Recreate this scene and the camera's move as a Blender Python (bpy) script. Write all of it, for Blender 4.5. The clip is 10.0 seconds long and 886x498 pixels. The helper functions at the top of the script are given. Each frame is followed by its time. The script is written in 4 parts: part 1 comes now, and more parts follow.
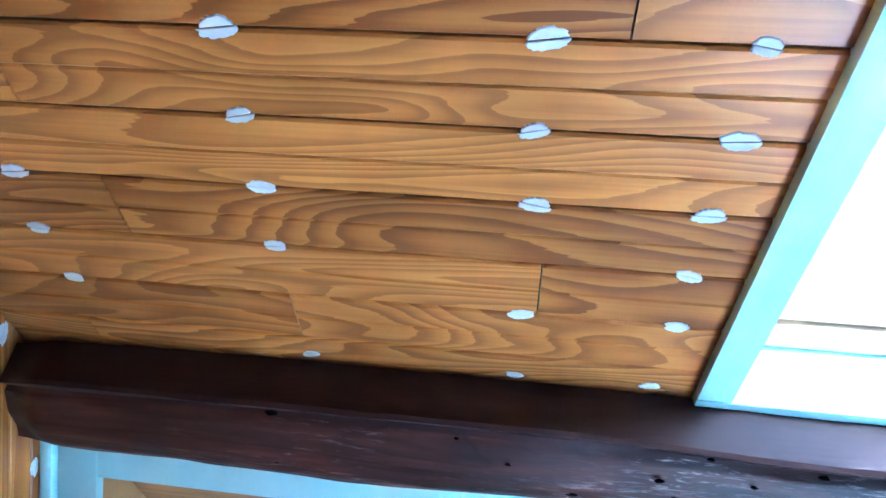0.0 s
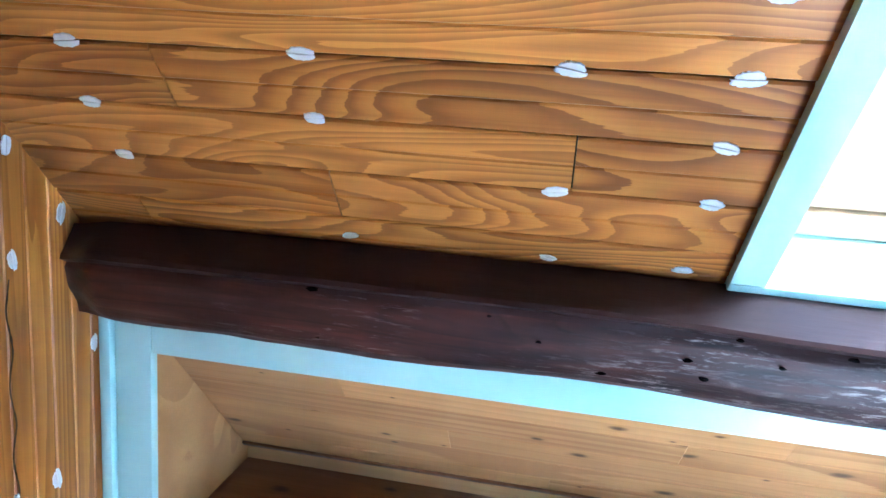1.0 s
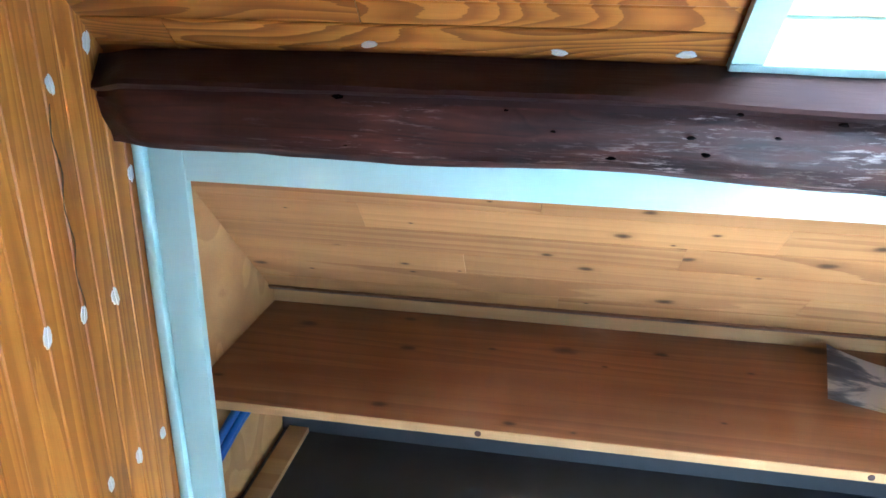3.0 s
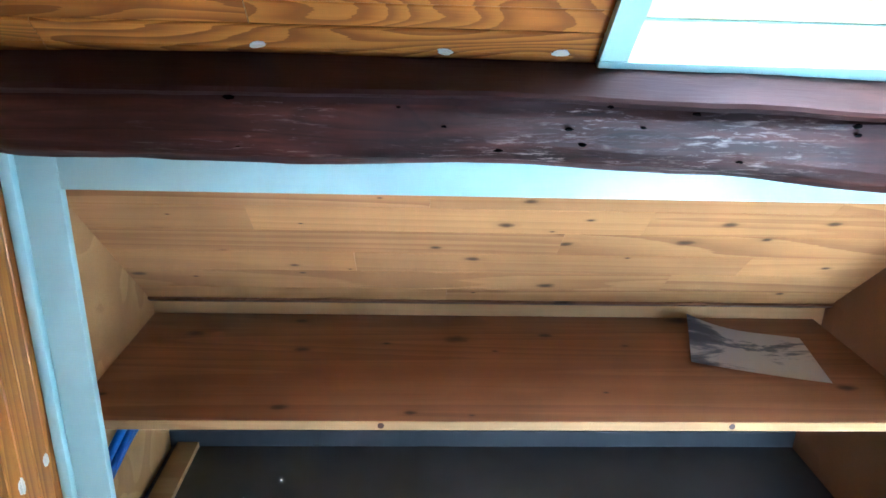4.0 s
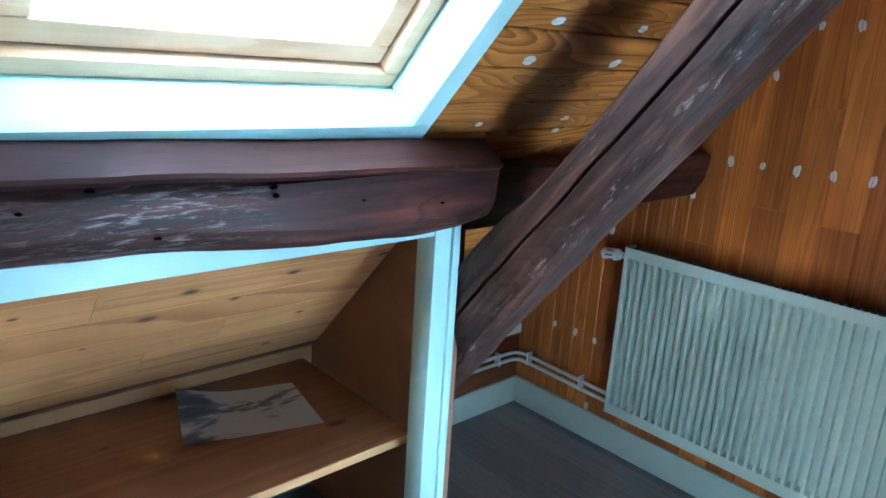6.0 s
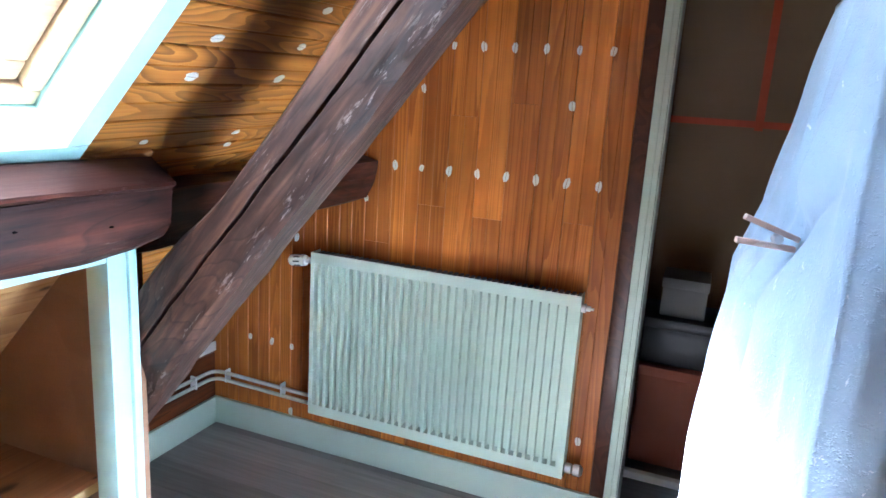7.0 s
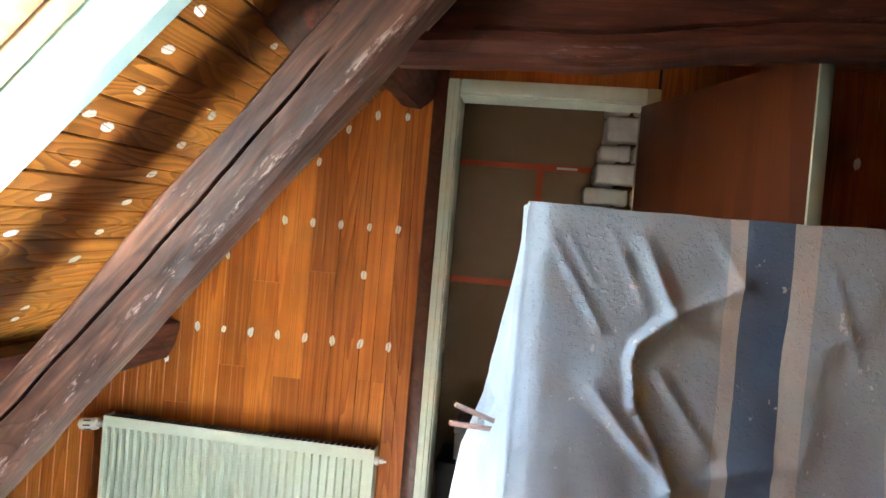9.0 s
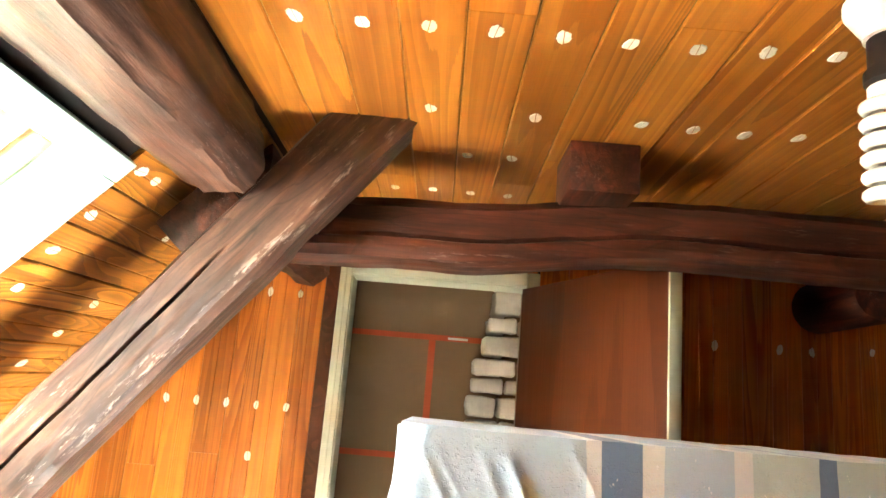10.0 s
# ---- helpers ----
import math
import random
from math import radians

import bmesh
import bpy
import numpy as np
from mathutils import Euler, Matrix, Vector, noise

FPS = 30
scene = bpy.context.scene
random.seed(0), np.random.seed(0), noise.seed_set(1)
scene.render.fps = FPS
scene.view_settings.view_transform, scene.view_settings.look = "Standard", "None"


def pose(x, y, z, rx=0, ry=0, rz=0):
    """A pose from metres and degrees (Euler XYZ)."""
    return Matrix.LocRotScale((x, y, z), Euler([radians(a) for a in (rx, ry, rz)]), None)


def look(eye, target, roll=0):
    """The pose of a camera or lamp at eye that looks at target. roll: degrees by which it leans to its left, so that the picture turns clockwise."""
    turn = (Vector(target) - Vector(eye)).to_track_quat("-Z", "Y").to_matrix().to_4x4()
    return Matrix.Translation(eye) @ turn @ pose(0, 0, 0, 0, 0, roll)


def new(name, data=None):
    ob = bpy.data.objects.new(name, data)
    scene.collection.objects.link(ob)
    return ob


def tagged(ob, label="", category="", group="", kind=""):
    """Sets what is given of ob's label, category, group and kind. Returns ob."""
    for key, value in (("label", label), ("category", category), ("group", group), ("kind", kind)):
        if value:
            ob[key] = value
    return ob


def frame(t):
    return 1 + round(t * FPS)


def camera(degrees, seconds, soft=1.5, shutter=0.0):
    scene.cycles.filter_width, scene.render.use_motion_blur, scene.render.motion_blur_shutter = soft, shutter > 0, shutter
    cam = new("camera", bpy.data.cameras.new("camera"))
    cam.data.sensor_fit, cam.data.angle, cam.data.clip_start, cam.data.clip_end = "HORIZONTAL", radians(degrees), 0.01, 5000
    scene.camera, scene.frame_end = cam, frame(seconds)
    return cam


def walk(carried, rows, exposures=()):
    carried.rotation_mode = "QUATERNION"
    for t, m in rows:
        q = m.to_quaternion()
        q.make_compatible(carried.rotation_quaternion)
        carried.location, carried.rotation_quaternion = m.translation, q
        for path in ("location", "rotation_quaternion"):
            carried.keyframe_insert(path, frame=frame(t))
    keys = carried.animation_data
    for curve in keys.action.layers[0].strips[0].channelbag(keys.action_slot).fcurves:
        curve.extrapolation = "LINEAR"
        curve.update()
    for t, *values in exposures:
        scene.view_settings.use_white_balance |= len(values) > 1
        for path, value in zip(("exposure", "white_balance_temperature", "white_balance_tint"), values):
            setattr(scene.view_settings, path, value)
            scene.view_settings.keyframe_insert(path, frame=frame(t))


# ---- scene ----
cam = camera(65.9, 10.0)
PATH = [
    (0, (0.309, -0.161, 1.499), (0.078, 1.817, 1.316), 3.6),
    (0.5, (0.306, -0.173, 1.464), (0.037, 1.791, 1.199), 3.7),
    (1, (0.325, -0.184, 1.428), (-0.009, 1.752, 1.054), 4.1),
    (1.5, (0.327, -0.206, 1.387), (-0.031, 1.695, 0.878), 3.1),
    (2, (0.328, -0.229, 1.355), (-0.027, 1.656, 0.788), 2.6),
    (2.2, (0.341, -0.24, 1.348), (-0.031, 1.628, 0.737), 2.9),
    (3.3, (0.286, -0.315, 1.319), (0.074, 1.548, 0.623), 0.6),
    (3.5, (0.275, -0.327, 1.319), (0.139, 1.546, 0.632), 0.9),
    (4, (0.266, -0.336, 1.321), (0.352, 1.543, 0.64), 1.7),
    (4.5, (0.294, -0.318, 1.332), (0.607, 1.556, 0.706), 2.6),
    (5, (0.361, -0.261, 1.337), (1.018, 1.537, 0.758), 3.8),
    (5.5, (0.435, -0.24, 1.343), (1.377, 1.436, 0.793), 4.2),
    (6, (0.459, -0.223, 1.351), (1.764, 1.2, 0.831), 3.6),
    (6.2, (0.453, -0.216, 1.358), (1.916, 1.051, 0.858), 3.1),
    (7.3, (0.413, -0.277, 1.369), (2.26, 0.337, 0.912), 3.5),
    (7.5, (0.406, -0.279, 1.367), (2.253, 0.324, 0.894), 3.0),
    (8, (0.37, -0.304, 1.382), (2.256, 0.236, 0.988), 3.6),
    (8.5, (0.319, -0.356, 1.427), (2.246, 0.09, 1.131), 4.5),
    (9, (0.265, -0.403, 1.499), (2.246, -0.133, 1.467), 4.9),
    (9.5, (0.226, -0.429, 1.55), (2.209, -0.237, 1.732), 4.7),
    (10, (0.202, -0.432, 1.592), (2.158, -0.414, 2.011), 4.8),
]
EXPOSURES = [(0.0, 6.45, 3900, 3), (1.0, 6.45, 4400, 6), (2.0, 6.45, 4900, 9), (4.0, 6.3, 4700, 8), (4.5, 5.95, 4650, 5), (5.0, 5.4, 4500, 4), (5.5, 5.0, 4450, 3), (6.2, 5.25, 4600, 5), (7.3, 6.25, 5100, 12), (8.5, 6.3, 5350, 10), (9.0, 6.6, 6100, 11), (9.5, 7.2, 6600, 10), (10.0, 8.05, 7100, 8)]
walk(cam, [(t, look(eye, target, roll)) for t, eye, target, roll in PATH], EXPOSURES)
SUN, SKY, SUN_WAY = 5.0, 0.025, (0.26, -0.55, -1.0)

# ---------------------------------------------------------------- light
world = bpy.data.worlds.new("sky")
scene.world = world
world.use_nodes = True
wn, wl = world.node_tree.nodes, world.node_tree.links
sky = wn.new("ShaderNodeTexSky")
sky.sky_type, sky.sun_disc = "NISHITA", False
sky.sun_elevation, sky.sun_rotation = math.asin(-SUN_WAY[2] / Vector(SUN_WAY).length), math.atan2(-SUN_WAY[0], -SUN_WAY[1])
wl.new(sky.outputs[0], wn["Background"].inputs[0])
wn["Background"].inputs[1].default_value = SKY

# roof plane: z = ROOF_Z - PITCH * (y - ROOF_Y)
ROOF_Y, ROOF_Z, PITCH = 0.5, 1.53, 1.06
NORM = math.hypot(1, PITCH)
CEIL = 2.11


def roof(y):
    return ROOF_Z - PITCH * (y - ROOF_Y)


def slope_frame(x, y, lift=0.0):
    """Axes on the roof lining: X along the room, Y up the slope, Z into the room."""
    up = Vector((0, -1, PITCH)) / NORM
    out = Vector((0, -PITCH, -1)) / NORM
    m = Matrix((Vector((1, 0, 0)), up, out)).transposed().to_4x4()
    m.translation = Vector((x, y, roof(y))) + out * lift
    return m


BREAK_X, FALL = 1.31, math.degrees(math.atan2(0.045, 1.19))


def slope_at(x, y, lift=0.0):
    """As slope_frame, but east of the window the lining falls back a little towards the gable."""
    if x < BREAK_X:
        return slope_frame(x, y, lift)
    return slope_frame(BREAK_X, y, 0.0) @ pose(0, 0, 0, 0, FALL, 0) @ Matrix.Translation((x - BREAK_X, 0, lift))


def lamp(name, kind, energy, colour, m, **more):
    data = bpy.data.lights.new(name, kind)
    data.energy, data.color = energy, colour
    for key, value in more.items():
        if key == "radius":
            data.shadow_soft_size = value
    ob = new(name, data)
    ob.matrix_world = m
    return ob


# low sun that falls through the window onto the side of the covered furniture
sun = lamp("sun", "SUN", SUN, (1.0, 0.93, 0.82), look((0, 0, 5), Vector((0, 0, 5)) + Vector(SUN_WAY)))
sun.data.angle = radians(0.5)
BULB = Vector((0.955, -0.945, 1.905))


# ---------------------------------------------------------------- materials
def shader(name):
    m = bpy.data.materials.new(name)
    m.use_nodes = True
    nodes, links = m.node_tree.nodes, m.node_tree.links
    return m, nodes, links, nodes["Principled BSDF"]


def coords(nodes, links, scale, random_from=None):
    tc = nodes.new("ShaderNodeTexCoord")
    out = tc.outputs["Object"]
    if random_from:
        src = nodes.new("ShaderNodeObjectInfo") if random_from == "object" else nodes.new("ShaderNodeNewGeometry")
        sock = src.outputs["Random" if random_from == "object" else "Random Per Island"]
        mul = nodes.new("ShaderNodeVectorMath")
        mul.operation = "MULTIPLY_ADD"
        comb = nodes.new("ShaderNodeCombineXYZ")
        for i in range(3):
            links.new(sock, comb.inputs[i])
        links.new(comb.outputs[0], mul.inputs[0])
        mul.inputs[1].default_value = (37.0, 91.0, 53.0)
        links.new(out, mul.inputs[2])
        out = mul.outputs[0]
    mp = nodes.new("ShaderNodeMapping")
    mp.inputs["Scale"].default_value = scale
    links.new(out, mp.inputs[0])
    return mp.outputs[0]


def noise_node(nodes, links, vec, scale, detail=3.0, rough=0.5, distortion=0.0):
    n = nodes.new("ShaderNodeTexNoise")
    n.inputs["Scale"].default_value, n.inputs["Detail"].default_value = scale, detail
    n.inputs["Roughness"].default_value, n.inputs["Distortion"].default_value = rough, distortion
    if vec is not None:
        links.new(vec, n.inputs["Vector"])
    return n.outputs["Fac"]


def ramp(nodes, links, fac, *stops):
    r = nodes.new("ShaderNodeValToRGB")
    els = r.color_ramp.elements
    while len(els) < len(stops):
        els.new(0.5)
    for e, (p, c) in zip(els, stops):
        e.position = p
        e.color = (*c, 1) if len(c) == 3 else c
    links.new(fac, r.inputs[0])
    return r.outputs[0]


def math_node(nodes, links, op, a, b=None):
    m = nodes.new("ShaderNodeMath")
    m.operation = op
    for i, v in enumerate((a, b)):
        if v is None:
            continue
        if isinstance(v, (int, float)):
            m.inputs[i].default_value = v
        else:
            links.new(v, m.inputs[i])
    return m.outputs[0]


def mix(nodes, links, fac, a, b, kind="MIX"):
    m = nodes.new("ShaderNodeMix")
    m.data_type, m.blend_type = "RGBA", kind
    for i, v in ((0, fac), (6, a), (7, b)):
        if isinstance(v, (int, float)):
            m.inputs[i].default_value = v
        elif isinstance(v, tuple):
            m.inputs[i].default_value = (*v, 1)
        else:
            links.new(v, m.inputs[i])
    return m.outputs[2]


def bump(nodes, links, bsdf, height, strength, distance=0.002):
    b = nodes.new("ShaderNodeBump")
    b.inputs["Strength"].default_value, b.inputs["Distance"].default_value = strength, distance
    links.new(height, b.inputs["Height"])
    links.new(b.outputs[0], bsdf.inputs["Normal"])


def wood(name, dark, mid, light, rings=9.0, along=0.9, across=9.0, rough=0.35, spread=0.25, random_from="object", relief=0.25, knots=None, calm=0.35, streaks=0.35):
    """Grain along local X; year rings as contours of a stretched noise."""
    m, nodes, links, bsdf = shader(name)
    vec = coords(nodes, links, (along, across, across), random_from)
    base = noise_node(nodes, links, vec, 1.0, 1.5, 0.42, 0.35)
    ring = math_node(nodes, links, "FRACT", math_node(nodes, links, "MULTIPLY", base, rings * 2.0))
    fine = noise_node(nodes, links, coords(nodes, links, (4.0, 260.0, 260.0), random_from), 1.0, 2.0, 0.6)
    ragged = math_node(nodes, links, "MULTIPLY_ADD", fine, 0.22)
    links.new(ring, ragged.node.inputs[2])
    patch = noise_node(nodes, links, coords(nodes, links, (2.0, 5.0, 5.0), random_from), 1.0, 3.0, 0.6)
    col = ramp(nodes, links, ragged, (0.08, light), (0.45, mid), (0.8, dark), (0.98, dark), (1.0, light))
    if random_from == "object":
        some = nodes.new("ShaderNodeObjectInfo").outputs["Random"]
    else:
        some = nodes.new("ShaderNodeNewGeometry").outputs["Random Per Island"]
    vivid = math_node(nodes, links, "FRACT", math_node(nodes, links, "MULTIPLY", some, 7.31))
    col = mix(nodes, links, ramp(nodes, links, vivid, (0.15, (calm,) * 3), (0.95, (0.9,) * 3)), tuple((l + 1.2 * m) / 2.2 for l, m in zip(light, mid)), col)
    col = mix(nodes, links, math_node(nodes, links, "MULTIPLY", fine, 0.45), col, tuple(k * 0.72 for k in mid))
    lines = noise_node(nodes, links, coords(nodes, links, (1.1, 75.0, 75.0), random_from), 1.0, 2.5, 0.6, 0.15)
    col = mix(nodes, links, ramp(nodes, links, lines, (0.52, (0, 0, 0)), (0.66, (streaks,) * 3)), col, tuple(0.5 * (a + b) for a, b in zip(dark, mid)))
    tone = ramp(nodes, links, patch, (0.25, (1 - spread,) * 3), (0.75, (1 + spread,) * 3))
    col = mix(nodes, links, 1.0, col, tone, "MULTIPLY")
    if random_from == "object":
        info = nodes.new("ShaderNodeObjectInfo").outputs["Random"]
    else:
        info = nodes.new("ShaderNodeNewGeometry").outputs["Random Per Island"]
    each = ramp(nodes, links, info, (0.0, (1 - spread * 0.8, 1 - spread, 1 - spread)), (1.0, (1 + spread * 0.6,) * 3))
    col = mix(nodes, links, 1.0, col, each, "MULTIPLY")
    if knots:
        v = nodes.new("ShaderNodeTexVoronoi")
        v.inputs["Scale"].default_value = knots
        v.voronoi_dimensions = "2D"
        v.inputs["Randomness"].default_value = 1.0
        links.new(coords(nodes, links, (0.55, 1.0, 1.0), random_from), v.inputs["Vector"])
        wob = noise_node(nodes, links, coords(nodes, links, (40.0, 60.0, 60.0), random_from), 1.0)
        cell = nodes.new("ShaderNodeSeparateColor")
        links.new(v.outputs["Color"], cell.inputs[0])
        big = math_node(nodes, links, "MULTIPLY_ADD", math_node(nodes, links, "POWER", cell.outputs[0], 2.5), 0.9)
        big.node.inputs[2].default_value = 0.22
        d = math_node(nodes, links, "ADD", math_node(nodes, links, "DIVIDE", v.outputs["Distance"], big), math_node(nodes, links, "MULTIPLY", wob, 0.07))
        spot = ramp(nodes, links, d, (0.06, (1, 1, 1)), (0.10, (0.75, 0.75, 0.75)), (0.15, (0.15, 0.15, 0.15)), (0.24, (0, 0, 0)))
        col = mix(nodes, links, spot, col, tuple(c * 0.3 for c in dark))
    bsdf.inputs["Specular IOR Level"].default_value = 0.35
    links.new(col, bsdf.inputs["Base Color"])
    r = math_node(nodes, links, "MULTIPLY_ADD", fine, 0.25)
    r.node.inputs[2].default_value = rough - 0.1
    links.new(r, bsdf.inputs["Roughness"])
    bump(nodes, links, bsdf, math_node(nodes, links, "ADD", fine, math_node(nodes, links, "MULTIPLY", ring, 0.3)), relief, 0.0012)
    return m


def paint(name, colour, rough=0.4, dirt=0.1, dark=(0.3, 0.3, 0.28), scale=6.0, relief=0.15, metal=0.0):
    m, nodes, links, bsdf = shader(name)
    big = noise_node(nodes, links, coords(nodes, links, (1, 1, 1)), scale, 5.0, 0.65)
    small = noise_node(nodes, links, coords(nodes, links, (1, 1, 1)), 160.0, 2.0)
    k = ramp(nodes, links, big, (0.45, (0, 0, 0)), (0.85, (dirt,) * 3))
    col = mix(nodes, links, k, colour, dark)
    col = mix(nodes, links, math_node(nodes, links, "MULTIPLY", small, 0.12), col, tuple(c * 0.8 for c in colour))
    links.new(col, bsdf.inputs["Base Color"])
    r = math_node(nodes, links, "MULTIPLY_ADD", big, 0.2)
    r.node.inputs[2].default_value = rough - 0.1
    links.new(r, bsdf.inputs["Roughness"])
    bsdf.inputs["Metallic"].default_value = metal
    bump(nodes, links, bsdf, small, relief, 0.001)
    return m


def beam_wood(name, worn_at=None, tint=(1.0, 1.0, 1.0), scuffs=0.35, rings=9.0, arris=None):
    """Old beam under dark red-brown stain; adze marks, checks, pale scuffs."""
    m, nodes, links, bsdf = shader(name)
    grain = noise_node(nodes, links, coords(nodes, links, (3.5, 40.0, 40.0)), 1.0, 4.5, 0.55, 0.4)
    fine = noise_node(nodes, links, coords(nodes, links, (14.0, 190.0, 190.0)), 1.0, 3.0, 0.6)
    patch = noise_node(nodes, links, coords(nodes, links, (4.0, 8.0, 8.0)), 1.0, 5.0, 0.62)
    stops = [(0.3, (0.012, 0.0045, 0.0038)), (0.5, (0.036, 0.0118, 0.0083)), (0.72, (0.078, 0.027, 0.018))]
    col = ramp(nodes, links, grain, *[(p, tuple(x * t for x, t in zip(q, tint))) for p, q in stops])
    tone = ramp(nodes, links, patch, (0.3, (0.42, 0.4, 0.44)), (0.7, (1.5, 1.32, 1.22)))
    col = mix(nodes, links, 1.0, col, tone, "MULTIPLY")
    year = math_node(nodes, links, "FRACT", math_node(nodes, links, "MULTIPLY", noise_node(nodes, links, coords(nodes, links, (1.6, 8.0, 8.0)), 1.0, 1.5, 0.5, 0.6), rings))
    col = mix(nodes, links, 1.0, col, ramp(nodes, links, year, (0.1, (1.1,) * 3), (0.8, (0.95,) * 3), (0.93, (0.62,) * 3), (1.0, (1.05,) * 3)), "MULTIPLY")
    streak = noise_node(nodes, links, coords(nodes, links, (20.0, 150.0, 150.0)), 1.0, 5.0, 0.72, 0.5)
    where = noise_node(nodes, links, coords(nodes, links, (5.0, 10.0, 10.0)), 1.0, 2.0)
    mask = math_node(nodes, links, "MULTIPLY", ramp(nodes, links, streak, (0.56, (0, 0, 0)), (0.68, (1, 1, 1))), ramp(nodes, links, where, (0.52, (0, 0, 0)), (0.7, (scuffs,) * 3)))
    rough = ramp(nodes, links, patch, (0.3, (0.45,) * 3), (0.8, (0.66,) * 3))
    if worn_at:
        x0, half, top = worn_at
        sep = nodes.new("ShaderNodeSeparateXYZ")
        links.new(coords(nodes, links, (1, 1, 1)), sep.inputs[0])
        d = math_node(nodes, links, "ABSOLUTE", math_node(nodes, links, "DIVIDE", math_node(nodes, links, "SUBTRACT", sep.outputs[0], x0), half))
        near = ramp(nodes, links, d, (0.45, (1, 1, 1)), (1.0, (0, 0, 0)))
        zone = math_node(nodes, links, "MULTIPLY", ramp(nodes, links, streak, (0.52, (0, 0, 0)), (0.66, (1, 1, 1))), near)
        zone = math_node(nodes, links, "MULTIPLY", zone, ramp(nodes, links, where, (0.40, (0.12, 0.12, 0.12)), (0.56, (0.85, 0.85, 0.85))))
        face = math_node(nodes, links, "LESS_THAN", sep.outputs[2], top)
        mask = math_node(nodes, links, "MULTIPLY", math_node(nodes, links, "MAXIMUM", mask, zone), face)
        # the planed upper chamfer carries an even coat of stain
        even = mix(nodes, links, 0.75, col, (0.024, 0.0095, 0.008))
        col = mix(nodes, links, face, even, col)
    if arris:
        # chips along the lower corner
        low = nodes.new("ShaderNodeSeparateXYZ")
        links.new(coords(nodes, links, (1, 1, 1)), low.inputs[0])
        off = math_node(nodes, links, "ABSOLUTE", math_node(nodes, links, "DIVIDE", math_node(nodes, links, "SUBTRACT", low.outputs[2], arris[0]), arris[1]))
        chips = noise_node(nodes, links, coords(nodes, links, (16.0, 75.0, 75.0)), 1.0, 4.0, 0.7, 0.4)
        chip = math_node(nodes, links, "MULTIPLY", ramp(nodes, links, chips, (0.56, (0, 0, 0)), (0.66, (1, 1, 1))), ramp(nodes, links, off, (0.3, (0.5,) * 3), (1.0, (0, 0, 0))))
        mask = math_node(nodes, links, "MAXIMUM", mask, chip)
    col = mix(nodes, links, mask, col, (0.44, 0.36, 0.33))
    links.new(col, bsdf.inputs["Base Color"])
    links.new(rough, bsdf.inputs["Roughness"])
    bsdf.inputs["Specular IOR Level"].default_value = 0.28
    h = math_node(nodes, links, "ADD", grain, math_node(nodes, links, "MULTIPLY", fine, 0.4))
    bump(nodes, links, bsdf, h, 0.5, 0.003)
    return m


def plain(name, colour, rough=0.5, metal=0.0):
    m, nodes, links, bsdf = shader(name)
    n = noise_node(nodes, links, coords(nodes, links, (1, 1, 1)), 45.0, 3.0)
    links.new(mix(nodes, links, math_node(nodes, links, "MULTIPLY", n, 0.35), colour, tuple(c * 0.7 for c in colour)), bsdf.inputs["Base Color"])
    bsdf.inputs["Roughness"].default_value, bsdf.inputs["Metallic"].default_value = rough, metal
    return m


PINE = wood("stained_pine", (0.115, 0.031, 0.005), (0.39, 0.143, 0.019), (0.53, 0.23, 0.036), rings=11.0, along=1.5, across=8.0, rough=0.36, calm=0.55, spread=0.28, streaks=0.35)
PINE_K = wood("dark_red_pine", (0.07, 0.016, 0.004), (0.16, 0.042, 0.009), (0.22, 0.062, 0.013), rings=9.0, along=0.5, across=10.0, rough=0.4, spread=0.2)
PINE_W = wood("stained_pine_groove_board", (0.25, 0.075, 0.007), (0.47, 0.175, 0.018), (0.56, 0.235, 0.03), rings=9.0, along=0.35, across=12.0, rough=0.42, spread=0.25, streaks=0.6)
PINE_E = wood("stained_pine_upright", (0.27, 0.067, 0.0075), (0.49, 0.155, 0.017), (0.58, 0.205, 0.029), rings=9.0, along=0.35, across=12.0, rough=0.4, spread=0.32, streaks=0.7)
PINE_C = wood("stained_pine_ceiling", (0.22, 0.06, 0.008), (0.41, 0.145, 0.018), (0.5, 0.2, 0.03), rings=7.0, along=0.4, across=10.0, rough=0.32, random_from="island", spread=0.2)
RAW = wood("raw_pine", (0.33, 0.134, 0.038), (0.53, 0.26, 0.085), (0.60, 0.32, 0.113), rings=5.0, along=0.35, across=6.0, rough=0.6, spread=0.12, knots=7.0, calm=0.2)
SHELF = wood("shelf_pine", (0.16, 0.064, 0.026), (0.27, 0.118, 0.046), (0.33, 0.155, 0.066), rings=5.0, along=0.25, across=5.0, rough=0.45, spread=0.2, knots=5.5, streaks=0.5)
RAW_PLAIN = wood("sawn_pine", (0.36, 0.185, 0.068), (0.49, 0.285, 0.11), (0.55, 0.34, 0.14), rings=2.0, along=0.35, across=6.0, rough=0.6, spread=0.1, calm=0.2)
PLY = wood("plywood", (0.42, 0.21, 0.066), (0.52, 0.28, 0.094), (0.58, 0.33, 0.12), rings=2.0, along=0.9, across=5.0, rough=0.6, spread=0.08)
VENEER = wood("brown_panel", (0.20, 0.10, 0.05), (0.25, 0.13, 0.068), (0.29, 0.155, 0.085), rings=2.0, along=0.6, across=5.0, rough=0.5, spread=0.1)
DOORWOOD = wood("door_veneer", (0.075, 0.018, 0.005), (0.10, 0.025, 0.007), (0.12, 0.032, 0.009), rings=2.0, along=0.5, across=4.0, rough=0.4, spread=0.1)
